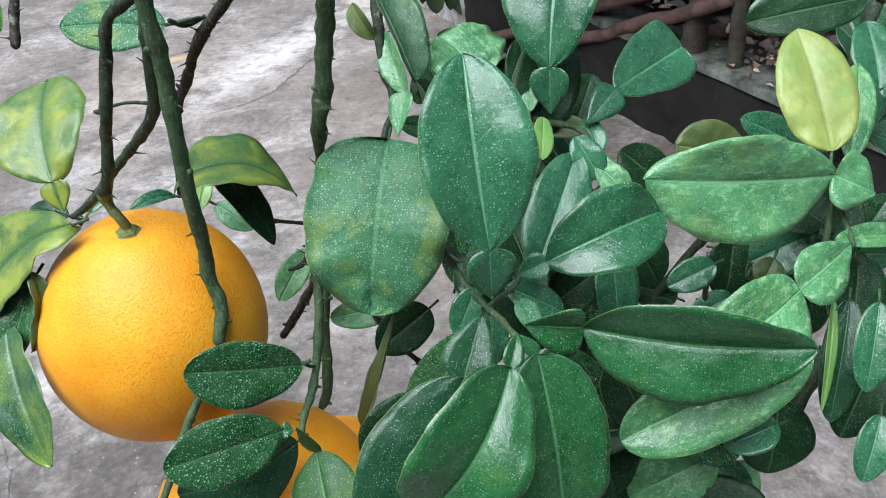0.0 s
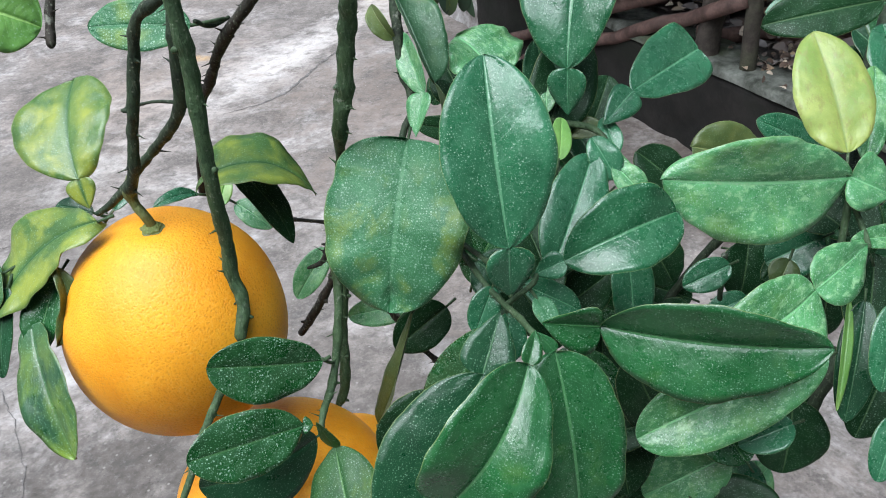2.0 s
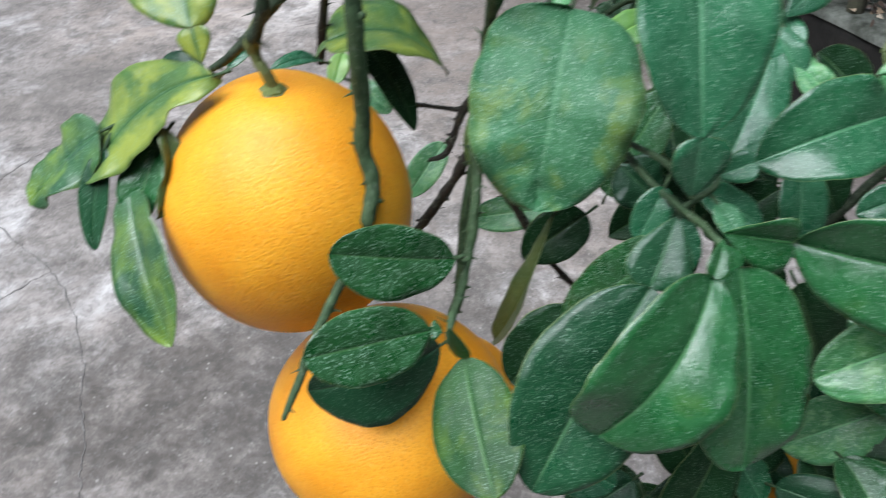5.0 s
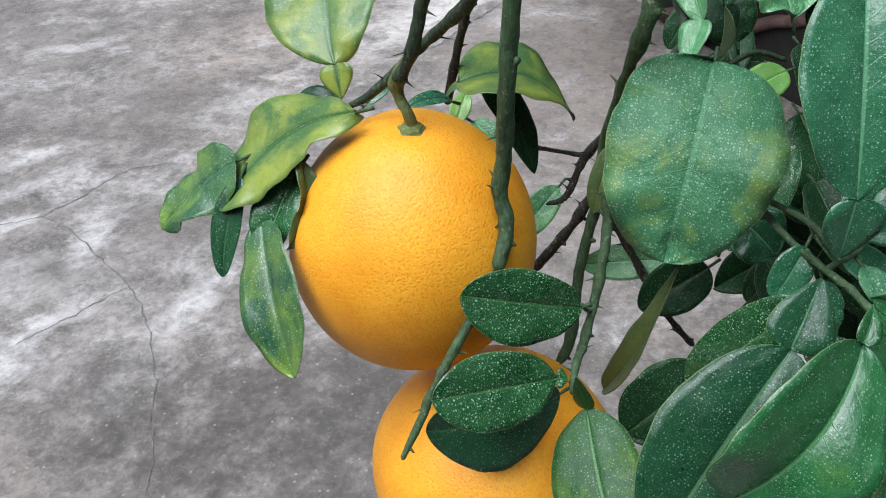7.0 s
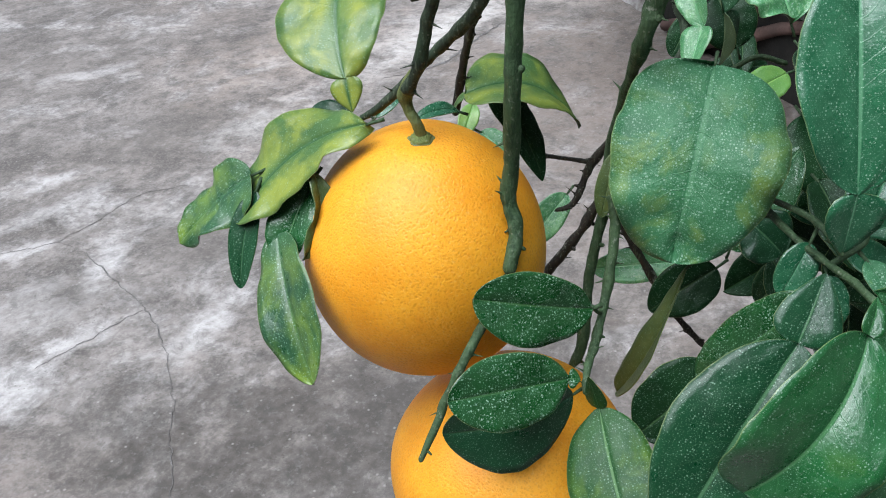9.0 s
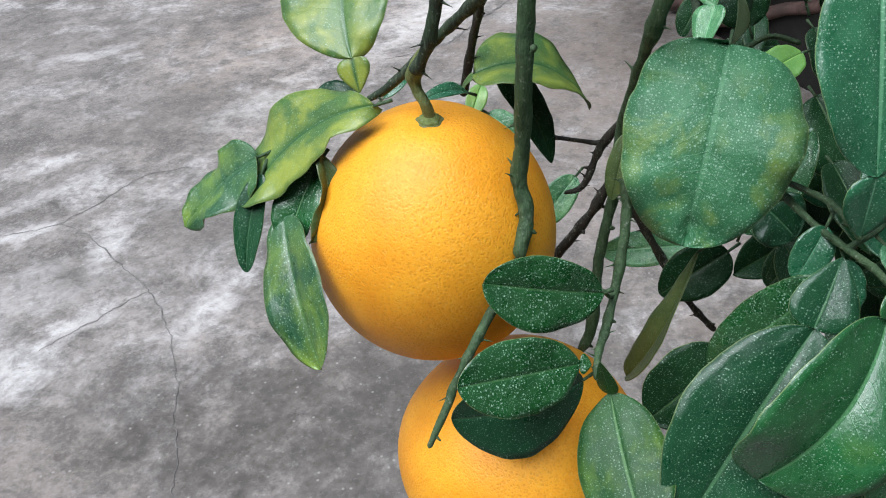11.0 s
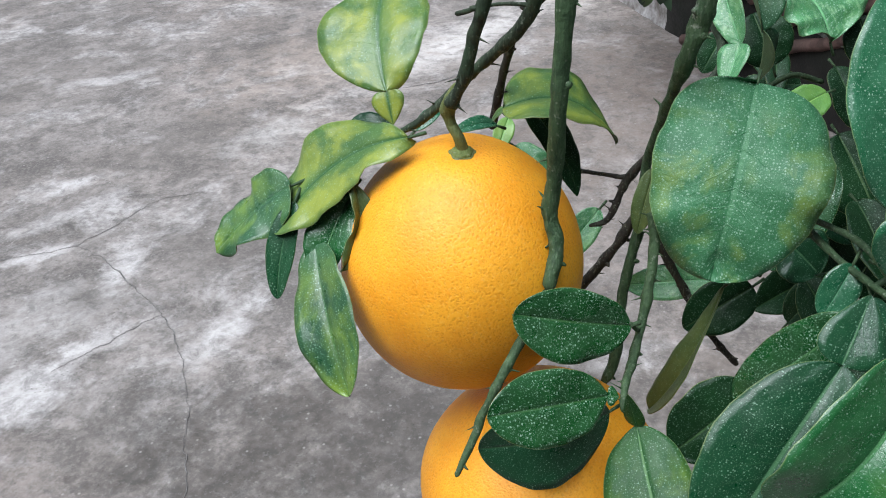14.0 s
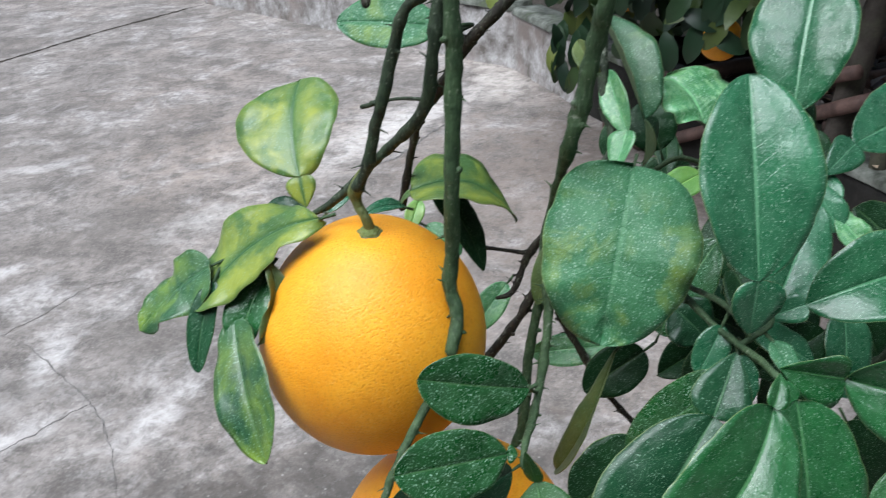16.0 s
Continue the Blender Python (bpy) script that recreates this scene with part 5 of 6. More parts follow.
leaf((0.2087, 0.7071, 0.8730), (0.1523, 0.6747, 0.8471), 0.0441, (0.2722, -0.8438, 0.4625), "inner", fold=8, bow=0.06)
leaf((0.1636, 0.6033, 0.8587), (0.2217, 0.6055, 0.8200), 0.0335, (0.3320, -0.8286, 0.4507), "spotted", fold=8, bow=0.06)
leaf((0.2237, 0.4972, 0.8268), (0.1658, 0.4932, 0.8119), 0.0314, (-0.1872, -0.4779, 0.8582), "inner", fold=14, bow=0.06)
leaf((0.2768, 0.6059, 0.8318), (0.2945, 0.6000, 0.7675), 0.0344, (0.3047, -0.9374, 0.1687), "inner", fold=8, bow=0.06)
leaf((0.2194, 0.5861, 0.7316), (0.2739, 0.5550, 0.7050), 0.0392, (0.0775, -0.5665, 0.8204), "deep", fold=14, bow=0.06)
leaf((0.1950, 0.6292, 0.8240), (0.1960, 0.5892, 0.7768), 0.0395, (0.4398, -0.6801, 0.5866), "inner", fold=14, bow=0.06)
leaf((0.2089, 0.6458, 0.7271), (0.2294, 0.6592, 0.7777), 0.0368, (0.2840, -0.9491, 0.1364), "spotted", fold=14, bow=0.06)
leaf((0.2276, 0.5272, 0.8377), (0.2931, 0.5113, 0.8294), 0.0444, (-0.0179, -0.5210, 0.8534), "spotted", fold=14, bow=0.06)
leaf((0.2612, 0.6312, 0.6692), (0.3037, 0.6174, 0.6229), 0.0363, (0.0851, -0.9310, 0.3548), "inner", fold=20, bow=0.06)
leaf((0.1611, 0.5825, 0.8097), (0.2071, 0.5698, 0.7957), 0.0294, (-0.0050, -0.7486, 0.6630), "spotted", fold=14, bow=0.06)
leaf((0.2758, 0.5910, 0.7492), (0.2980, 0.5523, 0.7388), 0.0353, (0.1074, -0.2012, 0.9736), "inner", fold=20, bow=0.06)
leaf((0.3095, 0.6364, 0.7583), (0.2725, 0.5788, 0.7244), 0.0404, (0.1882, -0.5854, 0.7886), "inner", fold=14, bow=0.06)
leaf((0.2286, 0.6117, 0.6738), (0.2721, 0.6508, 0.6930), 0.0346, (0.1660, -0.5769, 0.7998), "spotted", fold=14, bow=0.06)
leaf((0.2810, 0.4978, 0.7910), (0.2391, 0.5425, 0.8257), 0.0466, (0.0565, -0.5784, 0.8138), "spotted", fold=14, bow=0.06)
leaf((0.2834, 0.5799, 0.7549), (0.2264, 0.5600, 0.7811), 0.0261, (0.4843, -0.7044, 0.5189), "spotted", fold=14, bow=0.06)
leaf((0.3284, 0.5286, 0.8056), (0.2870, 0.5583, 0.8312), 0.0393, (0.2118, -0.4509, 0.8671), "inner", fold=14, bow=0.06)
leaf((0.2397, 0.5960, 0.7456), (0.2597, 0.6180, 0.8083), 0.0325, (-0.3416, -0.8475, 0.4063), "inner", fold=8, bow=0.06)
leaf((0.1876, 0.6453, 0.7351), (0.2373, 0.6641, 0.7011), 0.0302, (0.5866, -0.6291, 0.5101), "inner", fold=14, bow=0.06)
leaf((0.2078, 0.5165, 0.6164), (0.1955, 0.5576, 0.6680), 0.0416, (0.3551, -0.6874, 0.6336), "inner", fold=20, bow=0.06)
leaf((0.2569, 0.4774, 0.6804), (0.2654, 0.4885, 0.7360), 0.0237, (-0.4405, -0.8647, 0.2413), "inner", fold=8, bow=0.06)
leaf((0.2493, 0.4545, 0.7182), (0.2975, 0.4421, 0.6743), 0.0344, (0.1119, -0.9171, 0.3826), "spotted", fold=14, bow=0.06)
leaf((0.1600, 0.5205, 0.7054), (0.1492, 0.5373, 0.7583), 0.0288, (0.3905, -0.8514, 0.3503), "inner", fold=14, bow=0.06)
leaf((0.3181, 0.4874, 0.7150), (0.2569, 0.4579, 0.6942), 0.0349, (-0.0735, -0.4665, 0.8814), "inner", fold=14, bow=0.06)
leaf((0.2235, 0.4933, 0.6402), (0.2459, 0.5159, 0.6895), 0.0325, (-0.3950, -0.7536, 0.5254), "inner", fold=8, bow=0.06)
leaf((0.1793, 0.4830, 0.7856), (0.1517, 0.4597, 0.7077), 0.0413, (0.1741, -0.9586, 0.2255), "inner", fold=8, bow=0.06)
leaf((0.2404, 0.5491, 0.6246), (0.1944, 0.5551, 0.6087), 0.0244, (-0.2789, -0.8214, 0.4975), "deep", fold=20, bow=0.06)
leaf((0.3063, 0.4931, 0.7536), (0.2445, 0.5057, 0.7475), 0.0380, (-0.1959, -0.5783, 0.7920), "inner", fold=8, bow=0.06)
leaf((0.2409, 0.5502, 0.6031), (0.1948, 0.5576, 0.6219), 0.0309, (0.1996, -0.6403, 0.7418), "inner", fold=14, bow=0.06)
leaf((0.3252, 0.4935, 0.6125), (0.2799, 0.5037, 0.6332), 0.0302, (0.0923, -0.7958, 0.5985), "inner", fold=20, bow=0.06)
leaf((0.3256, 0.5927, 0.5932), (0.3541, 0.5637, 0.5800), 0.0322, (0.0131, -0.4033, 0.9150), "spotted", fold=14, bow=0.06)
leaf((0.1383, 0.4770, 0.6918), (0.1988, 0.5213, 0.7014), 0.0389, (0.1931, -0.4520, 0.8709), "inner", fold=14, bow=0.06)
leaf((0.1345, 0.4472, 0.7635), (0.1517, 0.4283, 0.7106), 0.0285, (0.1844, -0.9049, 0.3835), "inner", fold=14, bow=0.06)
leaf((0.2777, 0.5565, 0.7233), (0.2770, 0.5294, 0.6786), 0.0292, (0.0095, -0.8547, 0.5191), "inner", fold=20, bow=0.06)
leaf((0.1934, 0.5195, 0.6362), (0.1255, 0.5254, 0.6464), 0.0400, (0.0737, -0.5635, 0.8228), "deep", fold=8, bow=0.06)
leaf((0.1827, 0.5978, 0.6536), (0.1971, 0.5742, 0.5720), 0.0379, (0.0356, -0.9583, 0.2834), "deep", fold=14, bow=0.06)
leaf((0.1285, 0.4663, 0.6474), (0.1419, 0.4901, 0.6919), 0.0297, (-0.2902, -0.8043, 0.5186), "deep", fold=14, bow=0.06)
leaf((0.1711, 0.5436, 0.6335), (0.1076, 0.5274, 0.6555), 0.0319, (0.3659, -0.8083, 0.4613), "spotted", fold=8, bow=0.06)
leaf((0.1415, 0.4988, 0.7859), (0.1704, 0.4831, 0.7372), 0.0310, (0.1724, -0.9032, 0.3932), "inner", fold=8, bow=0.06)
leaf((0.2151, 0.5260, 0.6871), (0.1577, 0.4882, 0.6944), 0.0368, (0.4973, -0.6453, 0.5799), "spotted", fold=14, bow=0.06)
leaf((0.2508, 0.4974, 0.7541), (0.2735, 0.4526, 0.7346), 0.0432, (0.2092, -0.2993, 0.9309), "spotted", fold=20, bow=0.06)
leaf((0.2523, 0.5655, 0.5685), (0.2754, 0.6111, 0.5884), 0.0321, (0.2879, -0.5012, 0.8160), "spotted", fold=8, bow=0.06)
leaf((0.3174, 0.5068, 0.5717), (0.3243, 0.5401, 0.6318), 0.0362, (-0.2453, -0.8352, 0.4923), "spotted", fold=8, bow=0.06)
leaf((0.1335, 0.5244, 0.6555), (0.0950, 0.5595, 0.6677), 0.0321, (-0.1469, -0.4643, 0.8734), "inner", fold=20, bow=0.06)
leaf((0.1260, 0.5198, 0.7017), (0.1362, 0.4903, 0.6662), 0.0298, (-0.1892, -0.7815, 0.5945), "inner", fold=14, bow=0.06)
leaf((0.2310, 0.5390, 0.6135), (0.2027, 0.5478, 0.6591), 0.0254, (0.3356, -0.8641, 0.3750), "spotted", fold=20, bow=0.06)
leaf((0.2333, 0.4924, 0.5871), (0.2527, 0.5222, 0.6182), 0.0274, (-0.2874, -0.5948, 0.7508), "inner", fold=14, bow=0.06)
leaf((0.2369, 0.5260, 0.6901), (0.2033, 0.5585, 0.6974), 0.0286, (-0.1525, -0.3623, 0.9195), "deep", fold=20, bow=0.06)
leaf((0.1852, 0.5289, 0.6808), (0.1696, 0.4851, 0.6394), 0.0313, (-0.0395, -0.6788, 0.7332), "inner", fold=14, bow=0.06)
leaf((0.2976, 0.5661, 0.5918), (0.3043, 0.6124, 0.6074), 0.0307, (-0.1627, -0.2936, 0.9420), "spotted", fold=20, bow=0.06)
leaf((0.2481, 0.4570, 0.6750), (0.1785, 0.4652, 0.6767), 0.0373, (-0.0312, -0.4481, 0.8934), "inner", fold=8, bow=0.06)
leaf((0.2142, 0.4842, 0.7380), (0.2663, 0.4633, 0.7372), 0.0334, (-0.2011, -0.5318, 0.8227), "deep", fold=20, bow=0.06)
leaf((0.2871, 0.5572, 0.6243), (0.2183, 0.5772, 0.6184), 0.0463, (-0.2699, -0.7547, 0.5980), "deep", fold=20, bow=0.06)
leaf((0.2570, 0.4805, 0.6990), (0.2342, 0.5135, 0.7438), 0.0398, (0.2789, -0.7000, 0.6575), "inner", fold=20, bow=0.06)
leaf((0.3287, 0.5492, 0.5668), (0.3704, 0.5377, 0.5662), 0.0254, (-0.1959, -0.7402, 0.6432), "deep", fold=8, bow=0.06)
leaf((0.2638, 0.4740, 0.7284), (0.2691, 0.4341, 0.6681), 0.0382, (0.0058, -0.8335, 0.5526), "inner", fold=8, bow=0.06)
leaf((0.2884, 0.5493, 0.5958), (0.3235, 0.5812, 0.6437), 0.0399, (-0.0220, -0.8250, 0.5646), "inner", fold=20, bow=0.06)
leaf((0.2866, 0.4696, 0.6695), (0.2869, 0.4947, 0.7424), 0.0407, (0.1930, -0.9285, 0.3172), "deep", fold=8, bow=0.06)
leaf((0.2243, 0.5133, 0.6466), (0.2514, 0.5580, 0.6739), 0.0286, (-0.0450, -0.5004, 0.8646), "inner", fold=20, bow=0.06)
leaf((0.3490, 0.6795, 0.8297), (0.3356, 0.6446, 0.7947), 0.0298, (0.0357, -0.7146, 0.6986), "spotted", fold=20, bow=0.06)
leaf((0.3789, 0.6775, 0.8235), (0.3763, 0.6676, 0.7545), 0.0317, (-0.1999, -0.9687, 0.1470), "inner", fold=8, bow=0.06)
leaf((0.3529, 0.6330, 0.8794), (0.3027, 0.5951, 0.8650), 0.0310, (0.2696, -0.6331, 0.7256), "inner", fold=8, bow=0.06)
leaf((0.3196, 0.6858, 0.7862), (0.3330, 0.6911, 0.8403), 0.0249, (-0.1819, -0.9734, 0.1396), "spotted", fold=8, bow=0.06)
leaf((0.3769, 0.6702, 0.8647), (0.3416, 0.6228, 0.8426), 0.0275, (-0.0773, -0.3728, 0.9247), "inner", fold=20, bow=0.06)
leaf((0.4335, 0.6872, 0.8182), (0.3600, 0.6705, 0.8250), 0.0444, (0.1884, -0.4813, 0.8561), "deep", fold=20, bow=0.06)
leaf((0.3045, 0.6961, 0.8232), (0.3518, 0.6626, 0.8127), 0.0450, (-0.0442, -0.3546, 0.9340), "inner", fold=14, bow=0.06)
leaf((0.4360, 0.6969, 0.7423), (0.4029, 0.7302, 0.7766), 0.0379, (0.0589, -0.6866, 0.7246), "inner", fold=8, bow=0.06)
leaf((0.1745, 0.6633, 0.9564), (0.1988, 0.6368, 0.9193), 0.0325, (0.3548, -0.6344, 0.6868), "deep", fold=20, bow=0.06)
leaf((0.1463, 0.7459, 0.9409), (0.1659, 0.7214, 0.9042), 0.0299, (0.3509, -0.6821, 0.6416), "inner", fold=8, bow=0.06)
leaf((0.1645, 0.6340, 0.9650), (0.1529, 0.6507, 1.0232), 0.0325, (0.0130, -0.9606, 0.2776), "deep", fold=20, bow=0.06)
leaf((0.1812, 0.6957, 0.9662), (0.1763, 0.6786, 0.8955), 0.0383, (0.1312, -0.9658, 0.2236), "spotted", fold=8, bow=0.06)
leaf((0.1570, 0.6123, 0.9704), (0.1808, 0.6693, 1.0204), 0.0459, (0.3652, -0.6953, 0.6190), "inner", fold=8, bow=0.06)
leaf((0.4035, 0.5224, 0.6687), (0.4126, 0.5048, 0.5987), 0.0409, (0.3825, -0.8830, 0.2718), "inner", fold=20, bow=0.06)
leaf((0.3706, 0.5319, 0.6654), (0.4199, 0.5125, 0.6616), 0.0304, (-0.1850, -0.6212, 0.7615), "inner", fold=8, bow=0.06)
leaf((0.3460, 0.5149, 0.6398), (0.3869, 0.5245, 0.6924), 0.0354, (-0.2688, -0.8890, 0.3708), "inner", fold=8, bow=0.06)
leaf((0.3326, 0.4437, 0.6942), (0.3581, 0.4728, 0.7288), 0.0255, (-0.2497, -0.6431, 0.7240), "deep", fold=14, bow=0.06)
leaf((0.3994, 0.5366, 0.6163), (0.4609, 0.5466, 0.5964), 0.0294, (0.3296, -0.6348, 0.6988), "inner", fold=20, bow=0.06)
leaf((0.3668, 0.5092, 0.7144), (0.3194, 0.4746, 0.6930), 0.0282, (0.0399, -0.5637, 0.8250), "deep", fold=8, bow=0.06)
leaf((0.3179, 0.4874, 0.6763), (0.3808, 0.5125, 0.6776), 0.0352, (0.2991, -0.7788, 0.5514), "inner", fold=20, bow=0.06)
leaf((0.0849, 0.6849, 0.8847), (0.1071, 0.6750, 0.8280), 0.0342, (-0.0089, -0.9855, 0.1696), "inner", fold=8, bow=0.06)
leaf((0.1041, 0.5898, 0.8703), (0.1374, 0.6088, 0.9325), 0.0395, (-0.4185, -0.7818, 0.4622), "spotted", fold=14, bow=0.06)
leaf((0.1676, 0.6724, 0.8424), (0.1265, 0.7037, 0.8665), 0.0350, (0.2181, -0.3994, 0.8905), "deep", fold=14, bow=0.06)
leaf((0.1307, 0.6358, 0.8987), (0.0834, 0.6333, 0.9226), 0.0307, (0.3779, -0.6266, 0.6816), "deep", fold=20, bow=0.06)
leaf((0.4419, 0.6728, 0.9267), (0.3973, 0.6809, 0.9243), 0.0391, (-0.1404, -0.5186, 0.8434), "inner", fold=20, bow=0.06)
leaf((0.3829, 0.6419, 0.9479), (0.4302, 0.6352, 0.9199), 0.0412, (0.3608, -0.5625, 0.7439), "deep", fold=14, bow=0.06)
leaf((0.4194, 0.8350, 0.9508), (0.4660, 0.8120, 0.9018), 0.0463, (0.2355, -0.7748, 0.5867), "deep", fold=20, bow=0.06)
leaf((0.3566, 0.5639, 0.9052), (0.3409, 0.6046, 0.9419), 0.0295, (-0.1058, -0.6891, 0.7169), "inner", fold=14, bow=0.06)
leaf((0.3826, 0.8084, 0.9125), (0.4375, 0.8150, 0.9329), 0.0376, (-0.1290, -0.7892, 0.6004), "inner", fold=8, bow=0.06)
leaf((0.3841, 0.6469, 0.9755), (0.3301, 0.6032, 0.9552), 0.0335, (0.0835, -0.5026, 0.8605), "deep", fold=8, bow=0.06)
leaf((0.4082, 0.7845, 0.9870), (0.4538, 0.7623, 0.9331), 0.0467, (0.3014, -0.7646, 0.5697), "spotted", fold=14, bow=0.06)
leaf((0.4120, 0.7077, 0.8074), (0.4461, 0.7319, 0.8450), 0.0345, (0.1269, -0.8823, 0.4533), "spotted", fold=14, bow=0.06)
leaf((0.2018, 0.6484, 0.8183), (0.1878, 0.6981, 0.8698), 0.0493, (0.4048, -0.6011, 0.6890), "inner", fold=20, bow=0.06)
leaf((0.2144, 0.8093, 0.8144), (0.2309, 0.7973, 0.7395), 0.0385, (0.1239, -0.9752, 0.1833), "inner", fold=20, bow=0.06)
leaf((0.1202, 0.6761, 0.8414), (0.1910, 0.7012, 0.7958), 0.0481, (0.5869, -0.5033, 0.6342), "inner", fold=8, bow=0.06)
leaf((0.1398, 0.6830, 0.7479), (0.1792, 0.7244, 0.7578), 0.0241, (0.1978, -0.4011, 0.8944), "inner", fold=8, bow=0.06)
leaf((0.1347, 0.6343, 0.8365), (0.1654, 0.6101, 0.7941), 0.0319, (0.1648, -0.8002, 0.5766), "inner", fold=8, bow=0.06)
leaf((0.1476, 0.8131, 0.8338), (0.1351, 0.8005, 0.7748), 0.0389, (0.1245, -0.9752, 0.1828), "inner", fold=14, bow=0.06)
leaf((0.2046, 0.6632, 0.8367), (0.1888, 0.6412, 0.7697), 0.0369, (0.1886, -0.9455, 0.2656), "inner", fold=20, bow=0.06)
leaf((0.1306, 0.6376, 0.7951), (0.1573, 0.6436, 0.8341), 0.0278, (-0.4750, -0.7606, 0.4426), "inner", fold=14, bow=0.06)
leaf((0.1727, 0.7594, 0.8046), (0.2166, 0.7609, 0.8326), 0.0313, (-0.4007, -0.6331, 0.6623), "inner", fold=8, bow=0.06)
leaf((0.1650, 0.7060, 0.7881), (0.1580, 0.6891, 0.7346), 0.0288, (-0.1603, -0.9347, 0.3173), "inner", fold=14, bow=0.06)
leaf((0.1743, 0.7094, 0.8675), (0.2202, 0.6919, 0.8266), 0.0371, (0.3913, -0.6021, 0.6960), "inner", fold=8, bow=0.06)
leaf((0.1616, 0.7138, 0.7903), (0.1100, 0.6667, 0.7825), 0.0397, (0.3607, -0.5246, 0.7711), "inner", fold=20, bow=0.06)
leaf((0.1671, 0.7878, 0.7897), (0.2117, 0.7996, 0.7910), 0.0335, (0.0916, -0.4399, 0.8934), "inner", fold=14, bow=0.06)
leaf((0.1187, 0.7603, 0.8065), (0.1605, 0.7878, 0.8288), 0.0293, (-0.0658, -0.5654, 0.8222), "inner", fold=20, bow=0.06)
leaf((0.0966, 0.8614, 0.9210), (0.1166, 0.8282, 0.8941), 0.0245, (-0.0795, -0.6563, 0.7503), "inner", fold=14, bow=0.06)
leaf((0.1268, 0.7536, 0.9235), (0.0934, 0.7504, 0.9212), 0.0219, (0.0153, -0.6791, 0.7339), "inner", fold=20, bow=0.06)
leaf((0.0738, 0.8496, 0.9299), (0.0578, 0.8356, 0.8966), 0.0245, (-0.0505, -0.9117, 0.4077), "inner", fold=8, bow=0.06)
leaf((0.0900, 0.7830, 0.8932), (0.0494, 0.7653, 0.9113), 0.0219, (0.5007, -0.7911, 0.3515), "inner", fold=14, bow=0.06)
leaf((0.1149, 0.8158, 0.8799), (0.1167, 0.8432, 0.9106), 0.0216, (0.0959, -0.7463, 0.6587), "inner", fold=14, bow=0.06)
leaf((0.0906, 0.8206, 0.8973), (0.1248, 0.8133, 0.8868), 0.0204, (0.0550, -0.7274, 0.6840), "inner", fold=14, bow=0.06)
leaf((0.1086, 0.7330, 0.9233), (0.1065, 0.7793, 0.9476), 0.0187, (0.0959, -0.4586, 0.8834), "inner", fold=8, bow=0.06)
# ==== end shrub

# ---- fruit ----
fruit((-0.0539, 0.4723, 0.9326), (-0.0489, 0.4665, 1.0005), 0.0615, "large ripe orange pomelo hanging by a bent green stalk")
fruit((-0.0110, 0.4593, 0.7995), (-0.0130, 0.4590, 0.8585), 0.0688, "ripe orange pomelo half hidden by leaves below another", stem=False)
fruit((-0.0016, 0.5737, 0.6786), (-0.0016, 0.5760, 0.7400), 0.0600, "orange pomelo behind another", stem=False)
fruit((0.2300, 0.5600, 0.6350), (0.2330, 0.5600, 0.6850), 0.0450, "orange pomelo deep inside the foliage", stem=False)

# ---- stakes, poles and litter in the bed ----
bm = bmesh.new()
tube(bm, smooth_path([(0.712, 2.340, 0.22), (0.713, 2.339, 0.5), (0.720, 2.345, 1.0), (0.728, 2.352, 1.5)], [0.022, 0.021, 0.020, 0.019], 6), 12, 0.06, 24)
tagged(part("stake", bm, TRUNK), "weathered round wooden stake in the bed", "stake")
for k, (a, b, r) in enumerate((((0.122, 3.160, 0.020), (0.690, 2.335, 0.470), 0.020), ((0.006, 3.350, 0.020), (0.640, 2.400, 0.520), 0.019), ((0.30, 2.85, 0.29), (1.60, 3.40, 0.31), 0.03), ((0.62, 2.60, 0.29), (1.45, 2.50, 0.31), 0.024), ((0.2, 3.0, 0.31), (1.5, 3.6, 0.36), 0.03))):
    bm = bmesh.new()
    a, b = Vector(a), Vector(b)
    tube(bm, [(a.lerp(b, f / 10) + Vector((0, 0, 0.006 * math.sin(f * 2.1 + k))), r * (1.12 if f % 3 == 0 else 1.0)) for f in range(11)], 10, 0.06, 20)
    tagged(part("pole", bm, POLE), "reddish brown weathered pole leaning on the bed wall", "pole", "poles at the bed wall")

rng = random.Random(21)
bm = bmesh.new()
for k in range(420):
    along = rng.uniform(-0.3, 1.15)
    p = Vector((0.72, 2.42, 0)) + Vector((1.14, -1.85, 0)).normalized() * (0.35 - along) + Vector((1.85, 1.14, 0)).normalized() * abs(rng.gauss(0, 0.35)) + Vector((0.06, 0.04, 0))
    p.z = 0.288 + rng.uniform(0, 0.03)
    d = Vector((rng.uniform(-1, 1), rng.uniform(-1, 1), rng.uniform(-0.3, 0.3)))
    small_leaf(bm, p, d, Vector((rng.uniform(-0.6, 0.6), rng.uniform(-0.6, 0.6), 1)), rng.uniform(0.03, 0.08), rng.uniform(0.02, 0.045))
for k in range(110):
    p = Vector((rng.gauss(0.83, 0.07), rng.gauss(2.36, 0.07), 0.294 + rng.uniform(0, 0.02)))
    d = Vector((rng.uniform(-1, 1), rng.uniform(-1, 1), rng.uniform(-0.3, 0.3)))
    small_leaf(bm, p, d, Vector((rng.uniform(-0.6, 0.6), rng.uniform(-0.6, 0.6), 1)), rng.uniform(0.012, 0.032), rng.uniform(0.008, 0.02))
tagged(part("leaf_litter", bm, LITTER), "dry brown and pale fallen leaves on the bed", "leaf litter", kind="stuff")

for x, y, z, r in ((0.325, 2.66, 0.535, 0.060), (0.345, 2.74, 0.64, 0.055), (0.06, 2.86, 0.62, 0.05)):
    thing = fruit((x, y, z), (x, y, z + r * 1.04), r, "far orange pomelo hanging in dark foliage")

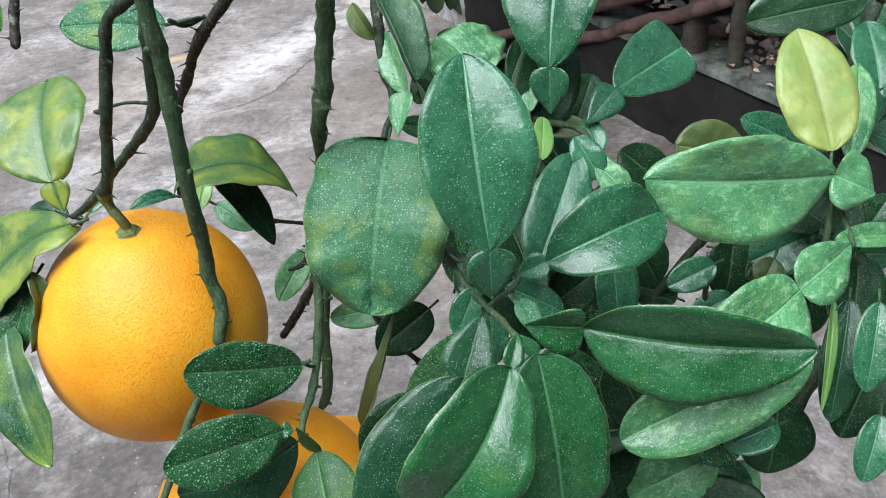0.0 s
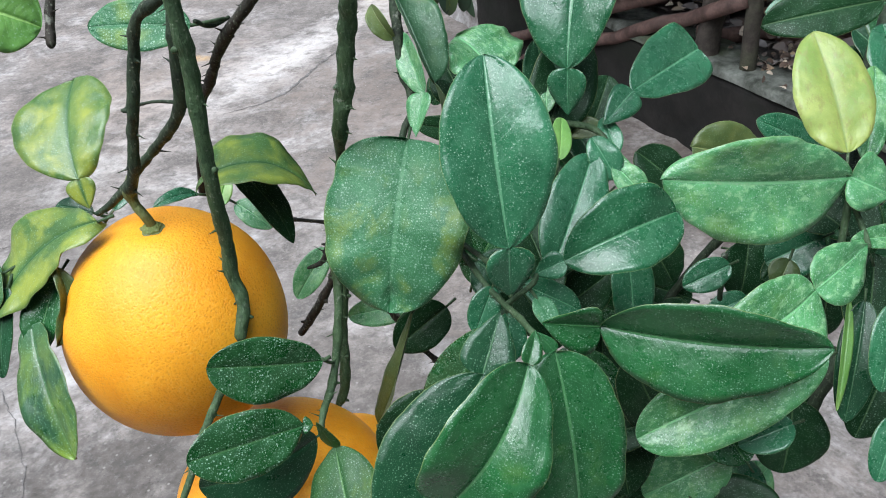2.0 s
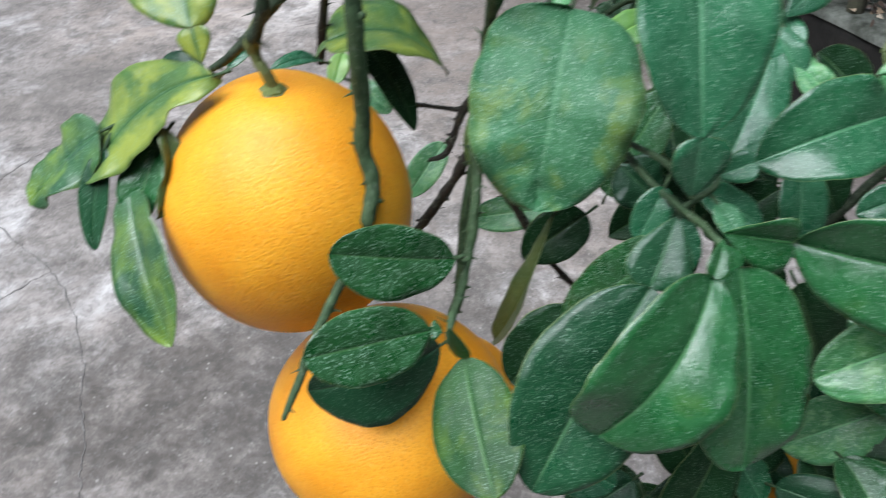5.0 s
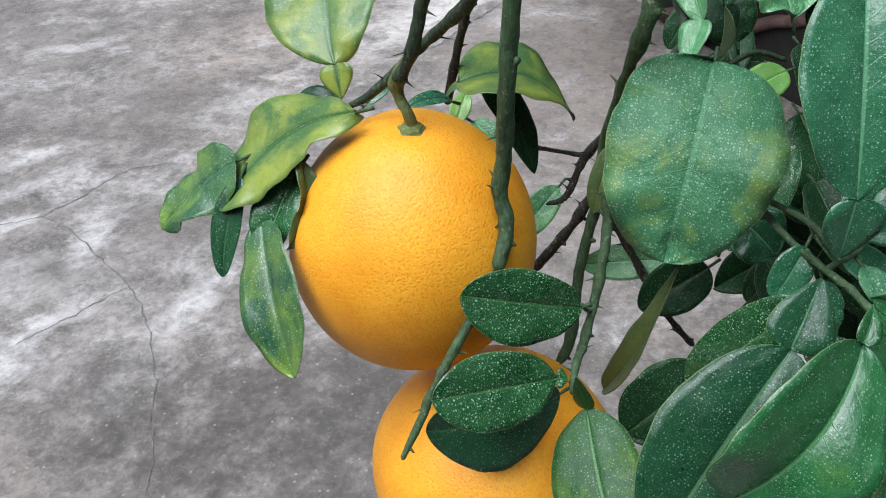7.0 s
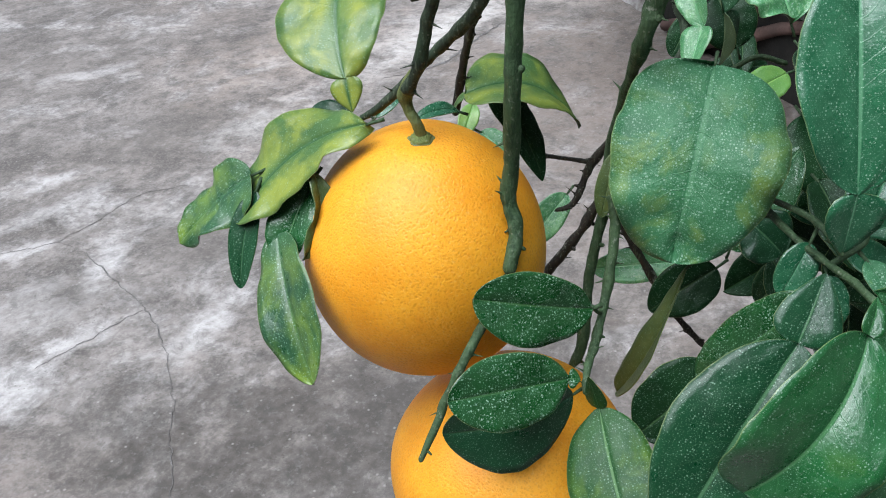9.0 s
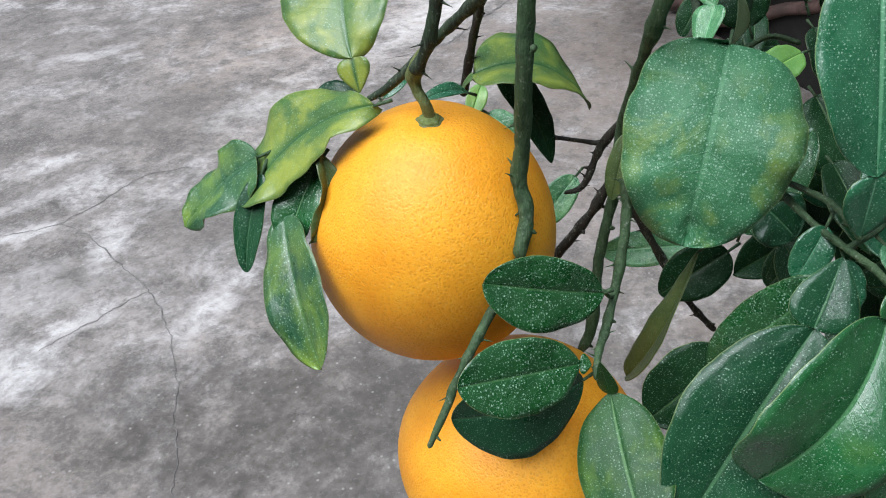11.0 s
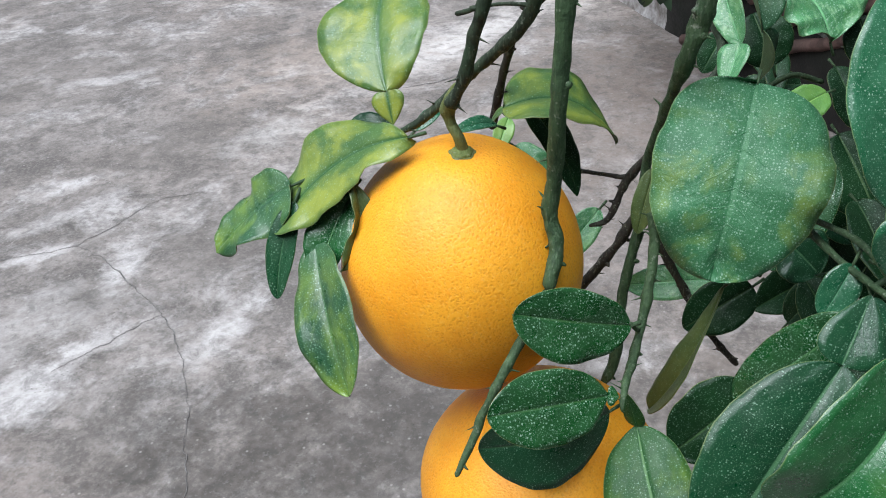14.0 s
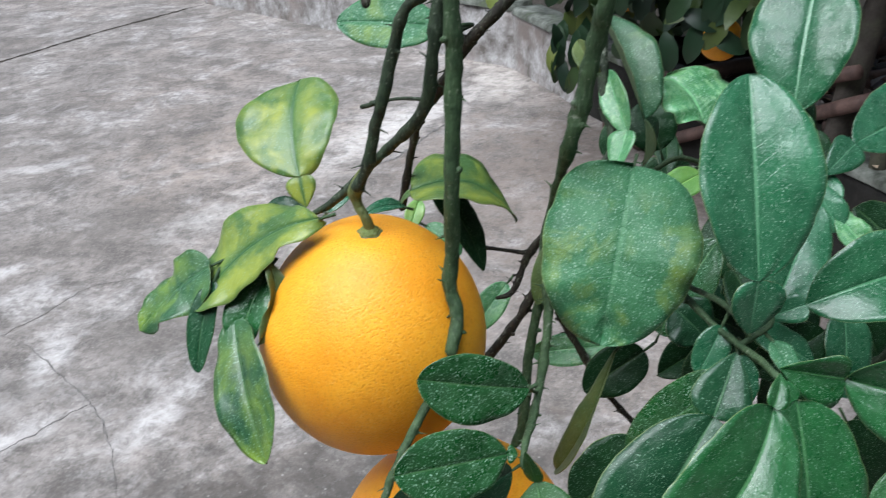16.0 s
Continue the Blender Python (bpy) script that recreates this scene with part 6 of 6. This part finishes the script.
# limbs of the tree above the view, down to its trunk in the bed
bm = bmesh.new()
tube(bm, smooth_path([(1.95, 0.95, 0.15), (1.90, 0.95, 0.7), (1.75, 0.90, 1.3), (1.30, 0.75, 1.75), (0.75, 0.62, 1.85), (0.25, 0.52, 1.75)], [0.07, 0.06, 0.055, 0.042, 0.03, 0.02], 8), 14, 0.1, 30)
part("trunk", bm, TRUNK, shrub, "grey-brown thorny trunk rising from the bed")
for start, mid in (((0.001, 0.451, 1.185), (0.05, 0.47, 1.5)), ((0.013, 0.449, 1.135), (0.06, 0.47, 1.45)), ((0.0, 0.471, 1.135), (0.08, 0.49, 1.5)), ((0.029, 0.517, 1.115), (0.15, 0.53, 1.5)), ((0.069, 0.510, 1.135), (0.16, 0.52, 1.5)), ((0.055, 0.698, 1.055), (0.2, 0.62, 1.5)), ((0.405, 0.730, 1.0), (0.55, 0.68, 1.5)), ((-0.009, 0.382, 1.157), (0.05, 0.42, 1.5))):
    end = (0.25 + 0.8 * max(0.0, start[0]), 0.525, 1.75)
    limb([start, mid, end], [0.0045, 0.007, 0.010], "bark")

# leaves out of view overhead, added to shade the right side and the bed
rng = random.Random(33)
bm = bmesh.new()
for k in range(700):
    a, b = rng.uniform(0, 2 * math.pi), rng.uniform(-0.7, 1)
    r = rng.uniform(0.45, 1) ** 0.6
    p = Vector((1.45 + 0.95 * r * math.cos(a), 1.05 + 0.85 * r * math.sin(a), 2.05 + 0.42 * b))
    d = Vector((rng.uniform(-1, 1), rng.uniform(-1, 1), rng.uniform(-1.2, 0.2)))
    small_leaf(bm, p, d, Vector((rng.uniform(-0.4, 0.4), rng.uniform(-0.4, 0.4), 1)), rng.uniform(0.09, 0.14), rng.uniform(0.045, 0.065))
tagged(part("crown", bm, FOLIAGE, shrub, "unseen leafy crown added above the view to cast shade"), kind="stuff")

# unseen plain walls added behind the camera and beyond the bed, blocking low sky
for name, x0, x1, y0, y1, words in (("wall_south", -8.0, 5.0, -2.4, -2.2, "plain unseen wall added behind the camera to block low sky"), ("wall_house", 4.4, 4.6, -2.2, 11.0, "plain unseen wall added beyond the bed to block low sky")):
    bm = bmesh.new()
    bmesh.ops.create_cube(bm, size=1.0, matrix=Matrix.LocRotScale(((x0 + x1) / 2, (y0 + y1) / 2, 1.8), None, (x1 - x0, y1 - y0, 3.6)))
    bmesh.ops.bevel(bm, geom=bm.edges[:], offset=0.01, segments=1, affect="EDGES")
    tagged(part(name, bm, BLOCKER), words, "wall", kind="structure")
